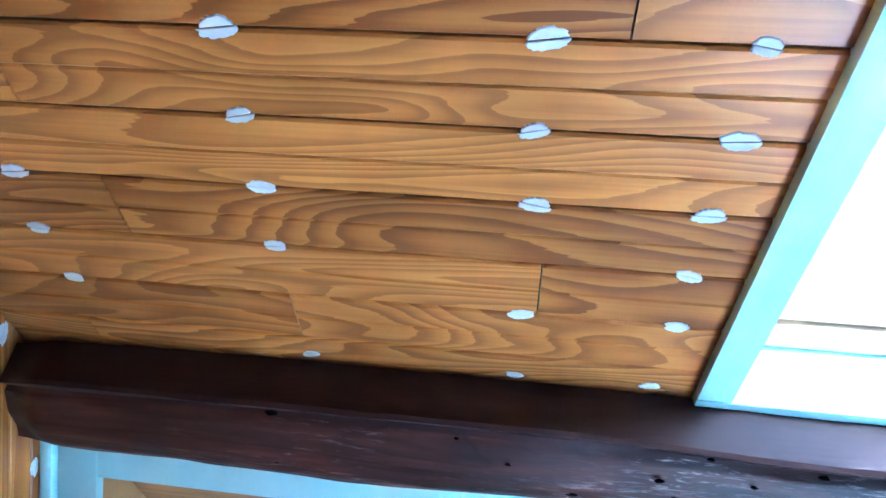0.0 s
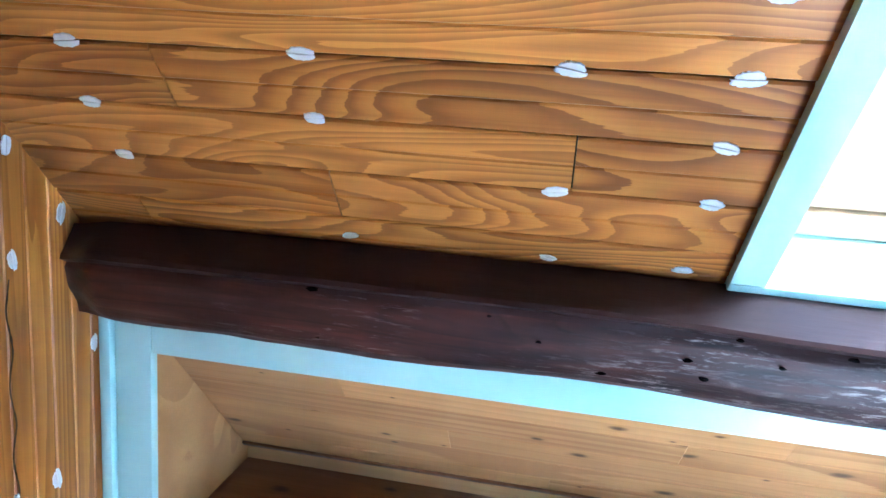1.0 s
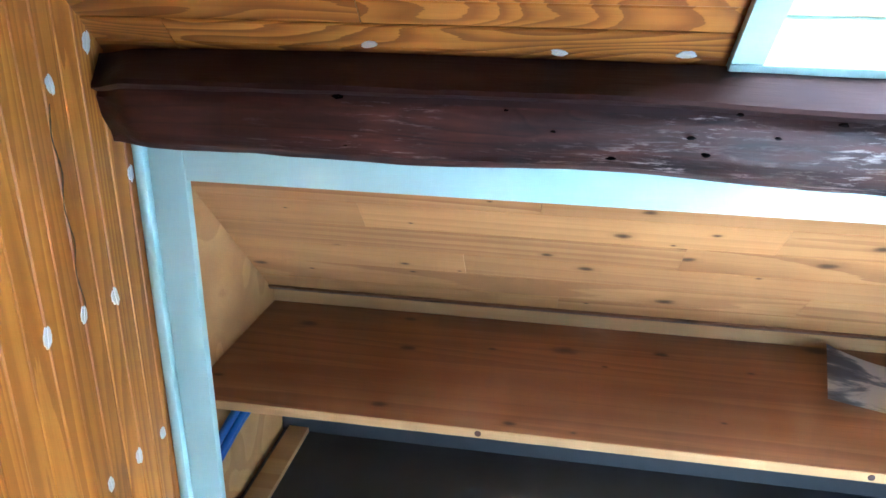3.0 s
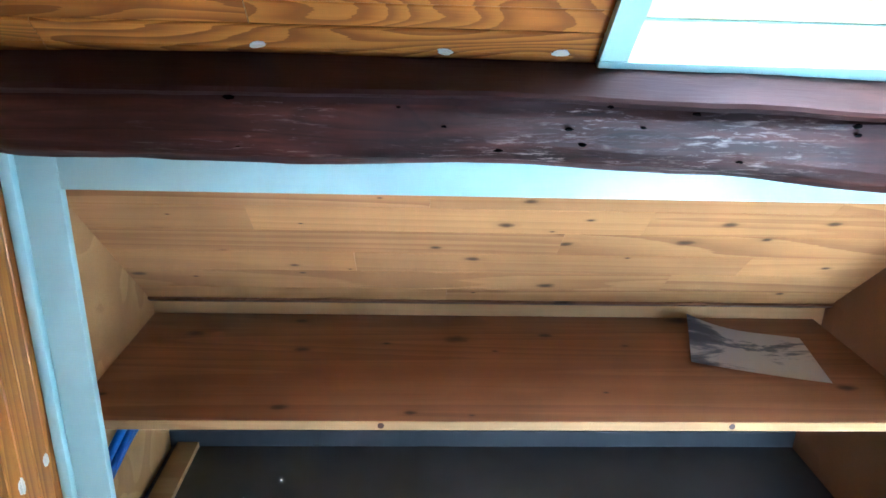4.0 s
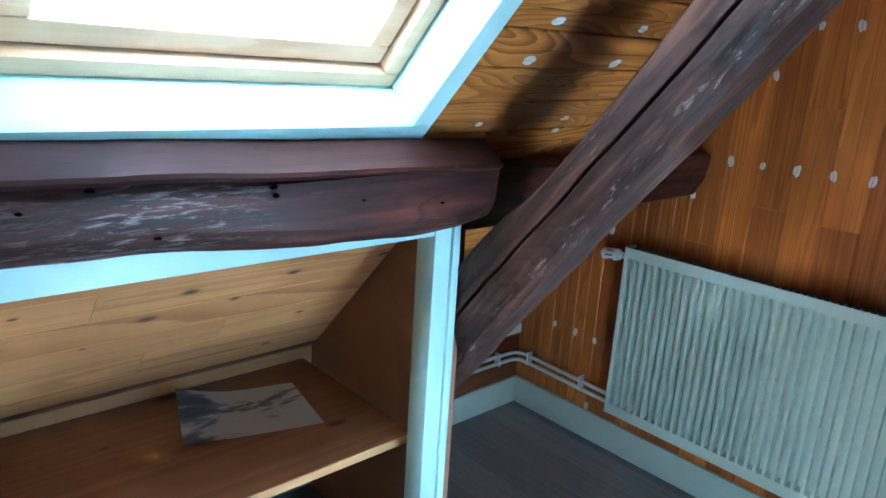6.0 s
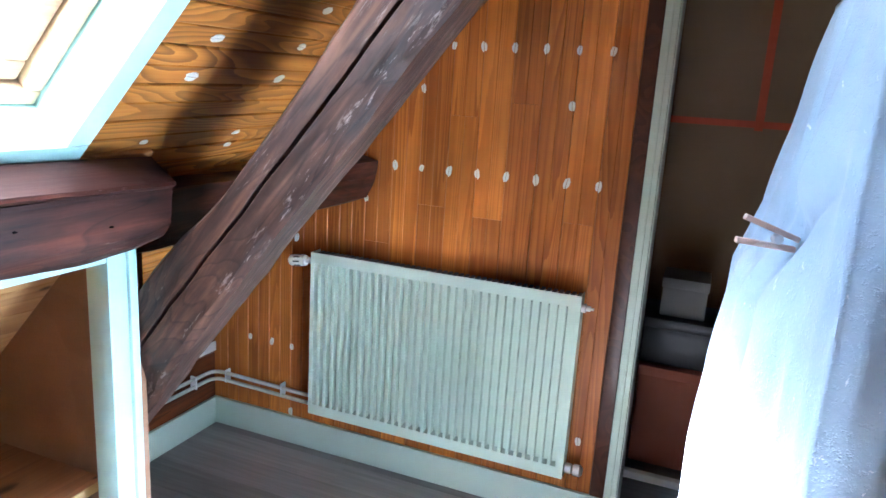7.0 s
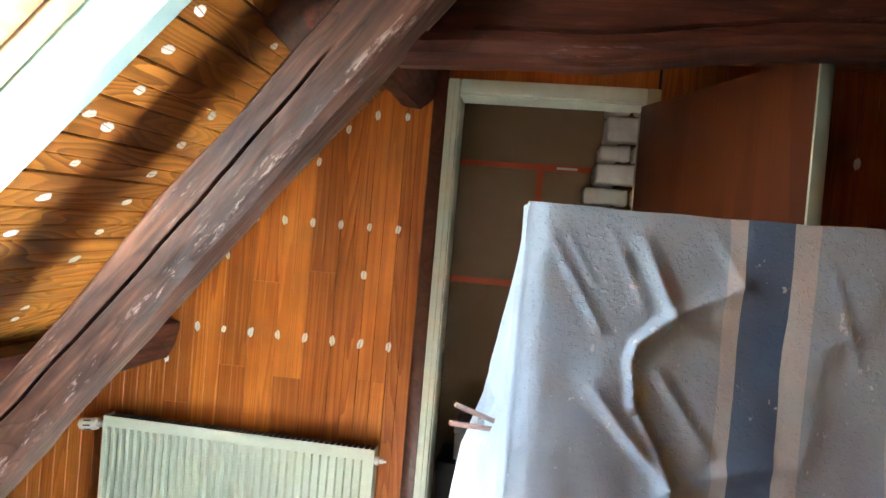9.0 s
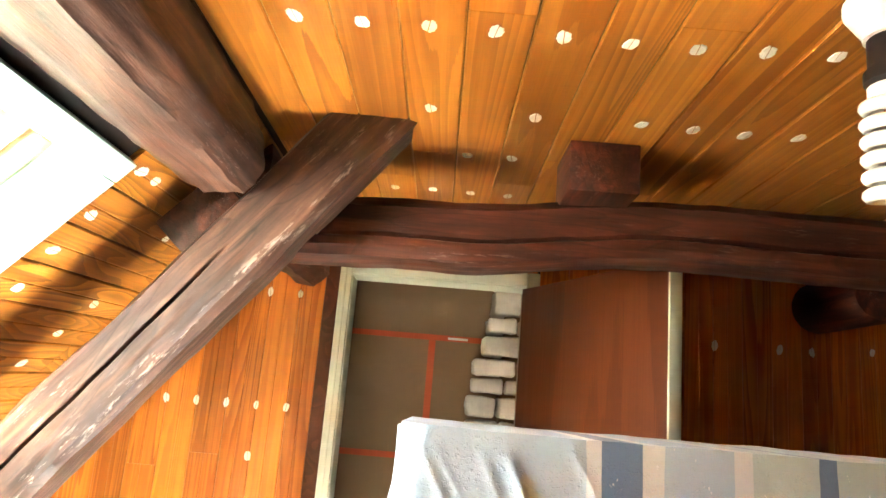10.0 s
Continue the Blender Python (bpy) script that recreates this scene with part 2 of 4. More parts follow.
DARKTRIM = wood("dark_trim", (0.035, 0.012, 0.006), (0.06, 0.02, 0.01), (0.085, 0.03, 0.014), rings=4.0, rough=0.35)
WINWOOD = wood("window_pine", (0.52, 0.33, 0.18), (0.63, 0.44, 0.27), (0.69, 0.51, 0.34), rings=4.0, along=0.6, across=8.0, rough=0.4, spread=0.08)
BEAM = beam_wood("old_beam", (0.64, 0.34, 1.172), (1.05, 1.0, 0.9), rings=7.0)
BEAM2 = beam_wood("old_beam_dark", None, (1.3, 1.25, 1.0))
BEAM3 = beam_wood("old_rafter", None, (1.75, 2.8, 2.75), 0.4, 12.0, (0.022, 0.02))
MINT = paint("mint_paint", (0.49, 0.71, 0.67), 0.35, 0.15, (0.35, 0.45, 0.42))
SAGE = paint("sage_paint", (0.53, 0.61, 0.50), 0.4, 0.1, (0.32, 0.36, 0.3))
RADWHITE = paint("radiator_enamel", (0.57, 0.66, 0.54), 0.45, 0.02, (0.46, 0.53, 0.44), relief=0.0)
GRILLE = plain("grille_grey", (0.06, 0.065, 0.065), 0.5, 0.3)
FILLER = paint("filler_paste", (0.80, 0.80, 0.80), 0.8, 0.2, (0.6, 0.55, 0.5), scale=60.0, relief=0.6)
WHITE = paint("white_plastic", (0.78, 0.78, 0.75), 0.4, 0.15)
PIPE = paint("pipe_paint", (0.62, 0.62, 0.55), 0.4, 0.3, (0.35, 0.3, 0.25), scale=25.0)
DARK = plain("dark_backing", (0.02, 0.012, 0.008), 0.8)
DARK_GREY = paint("dark_grey", (0.055, 0.057, 0.06), 0.6, 0.4, (0.035, 0.034, 0.034), scale=4.0, relief=0.2)
HOLE = plain("hole_dark", (0.0012, 0.001, 0.001), 1.0)
HOLE.node_tree.nodes["Principled BSDF"].inputs["Specular IOR Level"].default_value = 0.0
BLACK = plain("black_plastic", (0.015, 0.015, 0.016), 0.4)
METAL = plain("nickel", (0.6, 0.6, 0.58), 0.45, 1.0)
BLUE = plain("blue_conduit", (0.03, 0.12, 0.35), 0.5)
CLAY = paint("brown_board", (0.24, 0.155, 0.08), 0.8, 0.3, (0.2, 0.13, 0.07), scale=3.0, relief=0.4)
TAPE = plain("orange_tape", (0.55, 0.09, 0.02), 0.5)
STONE = paint("pale_block", (0.72, 0.69, 0.60), 0.9, 0.5, (0.3, 0.27, 0.22), scale=14.0, relief=0.8)
CARDBOARD = paint("cardboard", (0.30, 0.09, 0.05), 0.8, 0.4, (0.12, 0.05, 0.03), scale=5.0)
GREYBOX = paint("grey_box", (0.22, 0.22, 0.21), 0.6, 0.4, (0.1, 0.1, 0.1))
BACKWALL = paint("plain_wall", (0.07, 0.03, 0.014), 0.7, 0.3, (0.04, 0.02, 0.01))
GLOW = plain("bulb_glass", (0.92, 0.92, 0.9), 0.25)
PINWOOD = wood("clothespin_wood", (0.5, 0.33, 0.25), (0.62, 0.45, 0.37), (0.7, 0.53, 0.45), rings=3.0, rough=0.7, spread=0.1)


def floor_material():
    m, nodes, links, bsdf = shader("grey_vinyl_planks")
    g = noise_node(nodes, links, coords(nodes, links, (3.0, 60.0, 60.0), "object"), 1.0, 4.0, 0.6, 0.3)
    col = ramp(nodes, links, g, (0.3, (0.185, 0.172, 0.165)), (0.7, (0.265, 0.248, 0.238)))
    each = ramp(nodes, links, nodes.new("ShaderNodeObjectInfo").outputs["Random"], (0, (0.75, 0.75, 0.75)), (1, (1.25, 1.22, 1.2)))
    links.new(mix(nodes, links, 1.0, col, each, "MULTIPLY"), bsdf.inputs["Base Color"])
    bsdf.inputs["Roughness"].default_value = 0.42
    bump(nodes, links, bsdf, g, 0.2, 0.001)
    return m


FLOOR = floor_material()


def sheet_material():
    m, nodes, links, bsdf = shader("striped_dust_sheet")
    sep = nodes.new("ShaderNodeSeparateXYZ")
    tc = nodes.new("ShaderNodeTexCoord")
    links.new(tc.outputs["Object"], sep.inputs[0])
    wob = noise_node(nodes, links, coords(nodes, links, (1, 1, 1)), 9.0, 2.0)
    y = math_node(nodes, links, "ADD", sep.outputs[1], math_node(nodes, links, "MULTIPLY", math_node(nodes, links, "SUBTRACT", wob, 0.5), 0.012))
    fac = math_node(nodes, links, "MULTIPLY", y, -1 / 1.2)
    grey, cream, blue, green = (0.33, 0.43, 0.525), (0.51, 0.55, 0.56), (0.09, 0.15, 0.25), (0.37, 0.47, 0.475)
    edges = ((0.0, grey), (0.631, cream), (0.651, blue), (0.699, cream), (0.728, grey), (0.821, cream), (0.846, green), (0.93, blue), (0.955, green), (1.03, cream), (1.06, grey))
    r = nodes.new("ShaderNodeValToRGB")
    r.color_ramp.interpolation = "CONSTANT"
    els = r.color_ramp.elements
    while len(els) < len(edges):
        els.new(0.5)
    for e, (p, c) in zip(els, edges):
        e.position, e.color = p / 1.2, (*c, 1)
    links.new(fac, r.inputs[0])
    stain = noise_node(nodes, links, coords(nodes, links, (1, 1, 1)), 5.0, 5.0, 0.6)
    col = mix(nodes, links, 1.0, r.outputs[0], ramp(nodes, links, stain, (0.3, (0.86, 0.84, 0.82)), (0.7, (1.1, 1.1, 1.1))), "MULTIPLY")
    flake = noise_node(nodes, links, coords(nodes, links, (1.3, 1.3, 0.8)), 52.0, 4.0, 0.72, 0.4)
    few = noise_node(nodes, links, coords(nodes, links, (1, 1, 1)), 7.0, 1.0)
    flake = math_node(nodes, links, "ADD", flake, math_node(nodes, links, "MULTIPLY", few, 0.22))
    dot = ramp(nodes, links, flake, (0.775, (0, 0, 0)), (0.80, (0.75, 0.75, 0.75)))
    col = mix(nodes, links, dot, col, (0.70, 0.73, 0.75))
    links.new(col, bsdf.inputs["Base Color"])
    bsdf.inputs["Roughness"].default_value = 0.85
    bsdf.inputs["Sheen Weight"].default_value = 0.2
    weave = noise_node(nodes, links, coords(nodes, links, (1, 1, 1)), 260.0, 2.0)
    crease = noise_node(nodes, links, coords(nodes, links, (1, 1, 1)), 22.0, 4.0, 0.6, 0.8)
    lint = noise_node(nodes, links, coords(nodes, links, (1, 1, 1)), 150.0, 3.0, 0.7)
    lumps = ramp(nodes, links, lint, (0.54, (0, 0, 0)), (0.68, (0.55, 0.55, 0.55)))
    h = math_node(nodes, links, "ADD", crease, math_node(nodes, links, "MULTIPLY", weave, 0.2))
    bump(nodes, links, bsdf, math_node(nodes, links, "ADD", h, lumps), 0.36, 0.005)
    return m


SHEET = sheet_material()


def paper_material():
    m, nodes, links, bsdf = shader("printed_paper")
    n = noise_node(nodes, links, coords(nodes, links, (0.7, 1.7, 1)), 7.0, 5.0, 0.6, 0.5)
    links.new(ramp(nodes, links, n, (0.38, (0.15, 0.17, 0.22)), (0.45, (0.28, 0.31, 0.37)), (0.50, (0.78, 0.78, 0.78))), bsdf.inputs["Base Color"])
    bsdf.inputs["Roughness"].default_value = 0.55
    return m


PAPER = paper_material()


def glass_material():
    m, nodes, links, bsdf = shader("window_glass")
    bsdf.inputs["Transmission Weight"].default_value = 1.0
    bsdf.inputs["Roughness"].default_value = 0.0
    bsdf.inputs["IOR"].default_value = 1.1
    return m


GLASS = glass_material()


# ---------------------------------------------------------------- building helpers
def finish(bm, material, smooth=None):
    me = bpy.data.meshes.new("mesh")
    bmesh.ops.recalc_face_normals(bm, faces=bm.faces[:])
    bm.to_mesh(me)
    bm.free()
    me.materials.append(material)
    if smooth is not None:
        me.shade_smooth()
        me.set_sharp_from_angle(angle=radians(smooth))
    return me


def part(name, bm, material, parent=None, label="", smooth=None):
    ob = new(name, finish(bm, material, smooth))
    if parent:
        ob.parent = parent
    return tagged(ob, label)


def thing(name, label, category, at=(0, 0, 0), group="", kind=""):
    ob = new(name)
    ob.location = at
    return tagged(ob, label, category, group, kind)


def box(x0, x1, y0, y1, z0, z1, bevel=0.0, bm=None):
    own = bmesh.new()
    bmesh.ops.create_cube(own, size=1.0)
    for v in own.verts:
        v.co = Vector((x0 + (v.co.x + 0.5) * (x1 - x0), y0 + (v.co.y + 0.5) * (y1 - y0), z0 + (v.co.z + 0.5) * (z1 - z0)))
    if bevel:
        bmesh.ops.bevel(own, geom=own.edges[:], offset=bevel, segments=2, affect="EDGES", profile=0.5)
    if bm is None:
        return own
    me = bpy.data.meshes.new("join")
    own.to_mesh(me)
    own.free()
    bm.from_mesh(me)
    bpy.data.meshes.remove(me)
    return bm


def moved(bm, m):
    bmesh.ops.transform(bm, matrix=m, verts=bm.verts[:])
    return bm


def tube(points, radius, sides=10, bm=None):
    bm = bm or bmesh.new()
    pts = [Vector(p) for p in points]
    rings = []
    for i, p in enumerate(pts):
        d = (pts[min(i + 1, len(pts) - 1)] - pts[max(i - 1, 0)]).normalized()
        u = d.cross(Vector((0.13, 0.2, 0.97))).normalized()
        if u.length < 0.5:
            u = d.cross(Vector((1, 0, 0))).normalized()
        w = d.cross(u)
        rings.append([bm.verts.new(p + radius * (math.cos(a) * u + math.sin(a) * w)) for a in [6.2832 * k / sides for k in range(sides)]])
    for a, b in zip(rings, rings[1:]):
        for k in range(sides):
            bm.faces.new((a[k], a[(k + 1) % sides], b[(k + 1) % sides], b[k]))
    bm.faces.new(rings[0])
    bm.faces.new(rings[-1])
    return bm


def lathe(profile, sides=20):
    """Rings of (radius, height) about z."""
    bm = bmesh.new()
    rings = [[bm.verts.new((r * math.cos(6.2832 * k / sides), r * math.sin(6.2832 * k / sides), z)) for k in range(sides)] for r, z in profile]
    for a, b in zip(rings, rings[1:]):
        for k in range(sides):
            bm.faces.new((a[k], a[(k + 1) % sides], b[(k + 1) % sides], b[k]))
    bm.faces.new(rings[0])
    bm.faces.new(rings[-1])
    return bm


board_cache = {}


def board_mesh(l0, l1, w, t, groove, material, edge=0.0028, ends=(0.0, 0.0)):
    """A lining board: X length, Y width, Z towards the room; ends may be cut on the slant."""
    key = (round(l0, 3), round(l1, 3), round(w, 4), groove, material.name, edge, ends)
    if key not in board_cache:
        c = edge
        prof = [(0, -t), (0, -c), (c, 0)]
        if groove:
            prof += [(w / 2 - 0.0025, 0), (w / 2, -0.0022), (w / 2 + 0.0025, 0)]
        prof += [(w - c, 0), (w, -c), (w, -t)]
        bm = bmesh.new()
        a = [bm.verts.new((ends[0] + (ends[1] - ends[0]) * y / w, y, z)) for y, z in prof]
        b = [bm.verts.new((l0 + (l1 - l0) * y / w, y, z)) for y, z in prof]
        n = len(prof)
        for i in range(n):
            bm.faces.new((a[i], a[(i + 1) % n], b[(i + 1) % n], b[i]))
        bm.faces.new(a)
        bm.faces.new(b)
        board_cache[key] = finish(bm, material)
    return board_cache[key]


def board(parent, m, l0, w, material, l1=None, groove=False, t=0.010, name="board", edge=0.0028):
    ob = new(name, board_mesh(l0, l0 if l1 is None else l1, w, t, groove, material, edge))
    ob.parent = parent
    ob.matrix_local = m
    return ob


spot_rng = random.Random(4)
spot_meshes = []
for k in range(9):
    bm = bmesh.new()
    skew = spot_rng.uniform(-0.25, 0.25)
    for side in (-1, 1):
        ring, top = [], []
        n = 16
        long = spot_rng.uniform(0.8, 1.1)
        for i in range(n + 1):
            a = math.pi * i / n
            r = 1 + spot_rng.uniform(-0.09, 0.09)
            h = max(0.0, math.sin(a)) ** 0.8
            x, y = math.cos(a) * r * long + skew * side * h * 0.6, side * (0.07 + h * r * 0.9)
            ring.append(bm.verts.new((x, y, 0)))
            top.append(bm.verts.new((x * 0.9, side * 0.07 + (y - side * 0.07) * 0.88, 1)))
        for i in range(n):
            bm.faces.new((ring[i], ring[i + 1], top[i + 1], top[i]))
        bm.faces.new((ring[-1], ring[0], top[0], top[-1]))
        bm.faces.new(top)
    spot_meshes.append(finish(bm, FILLER))


def filler(parent, m, along, across):
    """A dab of white filler over a nail, split by the joint it lies on."""
    ob = new("filler_spot", spot_rng.choice(spot_meshes))
    ob.parent = parent
    s = spot_rng.uniform(0.85, 1.12)
    ob.matrix_local = m @ pose(0, 0, 0.0005, 0, 0, spot_rng.uniform(-14, 14)) @ Matrix.Diagonal((along * s, across * s, 0.0014, 1))
    return ob


# ---------------------------------------------------------------- large structure
WEST, EAST, SOUTH, NORTH = -0.44, 2.5, -3.6, 1.5
WIN = (0.55, 1.305, 0.115, 0.795)  # roof window casing: x from, x to, upper y, lower y
BOX_W, BOX_E, BOX_Y, BACK = -0.475, 1.493, 0.83, 1.475  # built-in recess under the slope


def slope_piece(bm, x0, x1, ya, yb, t0=0.011, t1=0.09):
    m = slope_at(x0, yb)
    own = box(0, x1 - x0, 0, (yb - ya) * NORM, -t1, -t0)
    moved(own, m)
    me = bpy.data.meshes.new("join")
    own.to_mesh(me)
    own.free()
    bm.from_mesh(me)
    bpy.data.meshes.remove(me)


bm = bmesh.new()
TOP_Y = ROOF_Y - (CEIL + 0.05 - ROOF_Z) / PITCH
hx0, hx1, hy0, hy1 = WIN[0] + 0.024, WIN[1] - 0.024, WIN[2] + 0.018, WIN[3] - 0.016
slope_piece(bm, WEST - 0.12, BREAK_X, TOP_Y, hy0)
slope_piece(bm, WEST - 0.12, BREAK_X, hy1, NORTH + 0.1)
slope_piece(bm, WEST - 0.12, hx0, hy0, hy1)
slope_piece(bm, hx1, BREAK_X, hy0, hy1)
slope_piece(bm, BREAK_X, EAST + 0.1, TOP_Y, NORTH + 0.16)
slope = tagged(new("wall_north_slope", finish(bm, DARK)), "sloping attic wall lined with orange-stained pine boards", "wall", kind="structure")

bm = box(EAST + 0.011, EAST + 0.12, -0.10, NORTH + 0.1, 0, 2.6)
box(EAST + 0.011, EAST + 0.12, -0.72, -0.10, 1.99, 2.6, bm=bm)
box(EAST + 0.011, EAST + 0.12, SOUTH - 0.1, -0.72, 0, 2.6, bm=bm)
wall_east = tagged(new("wall_east", finish(bm, DARK)), "gable wall lined with upright stained pine boards", "wall", kind="structure")
wall_west = tagged(new("wall_west", finish(box(WEST - 0.12, WEST - 0.011, SOUTH - 0.1, 0.87, 0, CEIL + 0.2), DARK)), "side wall of upright glossy stained pine boards", "wall", kind="structure")
# South wall is never in view: closes the room, dark to keep bounce low.
tagged(new("wall_south", finish(box(WEST - 0.1, EAST + 0.1, SOUTH - 0.1, SOUTH, 0, CEIL + 0.2), BACKWALL)), "unseen dark brown wall that closes the back of the attic", "wall", kind="structure")
knee = tagged(new("wall_knee", finish(box(BOX_W - 0.1, EAST + 0.1, NORTH + 0.012, NORTH + 0.1, 0, 0.62), DARK)), "low knee wall of dark red-brown boards under the slope", "wall", kind="structure")
floor = tagged(new("floor", finish(box(WEST - 0.2, 3.6, SOUTH - 0.1, NORTH + 0.1, -0.1, -0.004), DARK)), "grey-brown wood-look plank floor", "floor", kind="structure")

# flat ceiling: boards in one mesh over a backing
bm = box(WEST - 0.1, EAST + 0.1, SOUTH - 0.1, -0.02, CEIL + 0.011, CEIL + 0.06)
tagged(new("ceiling", finish(bm, DARK)), "dark backing above the boarded ceiling", "ceiling", kind="structure")
bm = bmesh.new()
y = -0.0415
k = 0
while y > SOUTH:
    x = WEST
    cuts = [(0.31, 1.62), (1.05, 2.1), (0.6, 1.8)][k % 3]
    for x1 in (*cuts, EAST):
        own = bmesh.new()
        own.from_mesh(board_mesh(x1 - x - 0.001, x1 - x - 0.001, 0.0965, 0.010, False, PINE_C))
        bmesh.ops.transform(own, matrix=Matrix.Translation((x, y, CEIL)) @ pose(0, 0, 0, 180, 0, 0), verts=own.verts[:])
        me = bpy.data.meshes.new("join")
        own.to_mesh(me)
        own.free()
        bm.from_mesh(me)
        x = x1
    y -= 0.0975
    k += 1
tagged(new("ceiling_boards", finish(bm, PINE_C)), "flat ceiling of narrow orange-stained pine boards", "ceiling", kind="structure")

# ---------------------------------------------------------------- roof window
win = thing("window_1", "pine roof window with pale mint painted casing, daylight behind", "window", kind="structure")


def on_slope(name, x0, x1, ya, yb, z0, z1, material, bevel=0.002, parent=win, label=""):
    bm = box(0, x1 - x0, 0, (yb - ya) * NORM, z0, z1, bevel)
    ob = part(name, bm, material, parent, label, 40)
    ob.matrix_local = slope_frame(x0, yb)
    return ob


cw = 0.045
X0, X1, YA, YB = WIN
cy = cw / NORM
on_slope("casing", X0, X1, YB - cy, YB, -0.005, 0.016, MINT, label="mint painted casing board")
on_slope("casing", X0, X1, YA, YA + cy, -0.005, 0.016, MINT)
on_slope("casing", X0, X0 + cw, YA + cy + 0.001, YB - cy - 0.001, -0.005, 0.016, MINT)
on_slope("casing", X1 - cw, X1, YA + cy + 0.001, YB - cy - 0.001, -0.005, 0.016, MINT)
RV = 0.082
rx0, rx1, ra, rb = X0 + cw - 0.006, X1 - cw + 0.006, YA + cy - 0.004, YB - cy + 0.004
on_slope("reveal", rx0, rx1, rb - 0.002, rb + 0.012, -RV - 0.08, -0.006, MINT, 0, label="mint painted reveal")
on_slope("reveal", rx0, rx1, ra - 0.012, ra + 0.002, -RV - 0.08, -0.006, MINT, 0)
on_slope("reveal", rx0 - 0.014, rx0 + 0.002, ra, rb, -RV - 0.08, -0.006, MINT, 0)
on_slope("reveal", rx1 - 0.002, rx1 + 0.014, ra, rb, -RV - 0.08, -0.006, MINT, 0)
fw = 0.032
fx0, fx1, fa, fb = rx0 + 0.003, rx1 - 0.003, ra + 0.002, rb - 0.002
frame_top = -RV
for nm, a in (("window_frame", (fx0, fx1, fb - fw / NORM, fb)), ("window_frame", (fx0, fx1, fa, fa + fw / NORM)), ("window_frame", (fx0, fx0 + fw, fa + fw / NORM, fb - fw / NORM)), ("window_frame", (fx1 - fw, fx1, fa + fw / NORM, fb - fw / NORM))):
    on_slope(nm, *a, -RV - 0.07, frame_top, WINWOOD, 0.004, label="varnished pine frame")
sw = 0.042
sx0, sx1, sa, sb = fx0 + fw + 0.002, fx1 - fw - 0.002, fa + (fw + 0.002) / NORM, fb - (fw + 0.002) / NORM
for a in ((sx0, sx1, sb - sw / NORM, sb), (sx0, sx1, sa, sa + sw / NORM), (sx0, sx0 + sw, sa + sw / NORM, sb - sw / NORM), (sx1 - sw, sx1, sa + sw / NORM, sb - sw / NORM)):
    on_slope("sash", *a, -RV - 0.075, -RV - 0.022, WINWOOD, 0.005, label="pine sash")
pane = on_slope("pane", sx0 + sw - 0.005, sx1 - sw + 0.005, sa + (sw - 0.005) / NORM, sb - (sw - 0.005) / NORM, -RV - 0.055, -RV - 0.049, GLASS, 0, label="clear glass pane")
pane.visible_shadow = False
on_slope("handle_bar", sx0 + 0.05, sx1 - 0.05, sa + 0.012, sa + 0.036, -RV - 0.02, -RV + 0.012, WHITE, 0.004, label="white ventilation bar")
on_slope("catch", 0.90, 0.98, sa + 0.03, sa + 0.05, -RV + 0.002, -RV + 0.022, METAL, 0.004)


# ---------------------------------------------------------------- beams
def beam_mesh(sections, steps, seed, wobble=0.006, marks=None, closed_ends=True):
    """Sweeps a closed section, given at some places along X, with an uneven hewn surface."""
    bm = bmesh.new()
    xs = [s[0] for s in sections]
    n = len(sections[0][1])
    rows = []
    for i in range(steps + 1):
        x = xs[0] + (xs[-1] - xs[0]) * i / steps
        j = max(k for k in range(len(xs)) if xs[k] <= x + 1e-9)
        j = min(j, len(xs) - 2)
        f = (x - xs[j]) / (xs[j + 1] - xs[j])
        f = f * f * (3 - 2 * f)
        ring = []
        for a, b in zip(sections[j][1], sections[j + 1][1]):
            p = Vector((x, a[0] + (b[0] - a[0]) * f, a[1] + (b[1] - a[1]) * f))
            q = Vector((x * 4 + seed, p.y * 14, p.z * 14))
            p.y += wobble * noise.noise(q) + wobble * 0.4 * noise.noise(q * 4)
            p.z += wobble * noise.noise(q + Vector((7, 3, 5))) + wobble * 0.4 * noise.noise(q * 4 + Vector((1, 9, 2)))
            if marks:
                p = marks(p)
            ring.append(bm.verts.new(p))
        rows.append(ring)
    for a, b in zip(rows, rows[1:]):
        for k in range(n):
            bm.faces.new((a[k], a[(k + 1) % n], b[(k + 1) % n], b[k]))
    if closed_ends:
        bm.faces.new(rows[0])
        bm.faces.new(rows[-1])
    return bm


def dense(poly, each=5):
    out = []
    for a, b in zip(poly, poly[1:] + poly[:1]):
        for k in range(each):
            f = k / each
            out.append((a[0] + (b[0] - a[0]) * f, a[1] + (b[1] - a[1]) * f))
    return out


def purlin_section(dz_low=0.0, dz_top=0.0, dy=0.0):
    return dense([(0.708 + dy, 1.192 + dz_top), (0.706 + dy, 1.185 + dz_top), (0.721 + dy, 1.177 + dz_top), (0.717 + dy, 1.158), (0.725 + dy, 1.110 + dz_low), (0.742 + dy, 1.084 + dz_low), (0.775, 1.066 + dz_low), (0.868, 1.066 + dz_low), (0.868, 1.125), (0.795, 1.218 + dz_top), (0.770, 1.236 + dz_top)], 4)


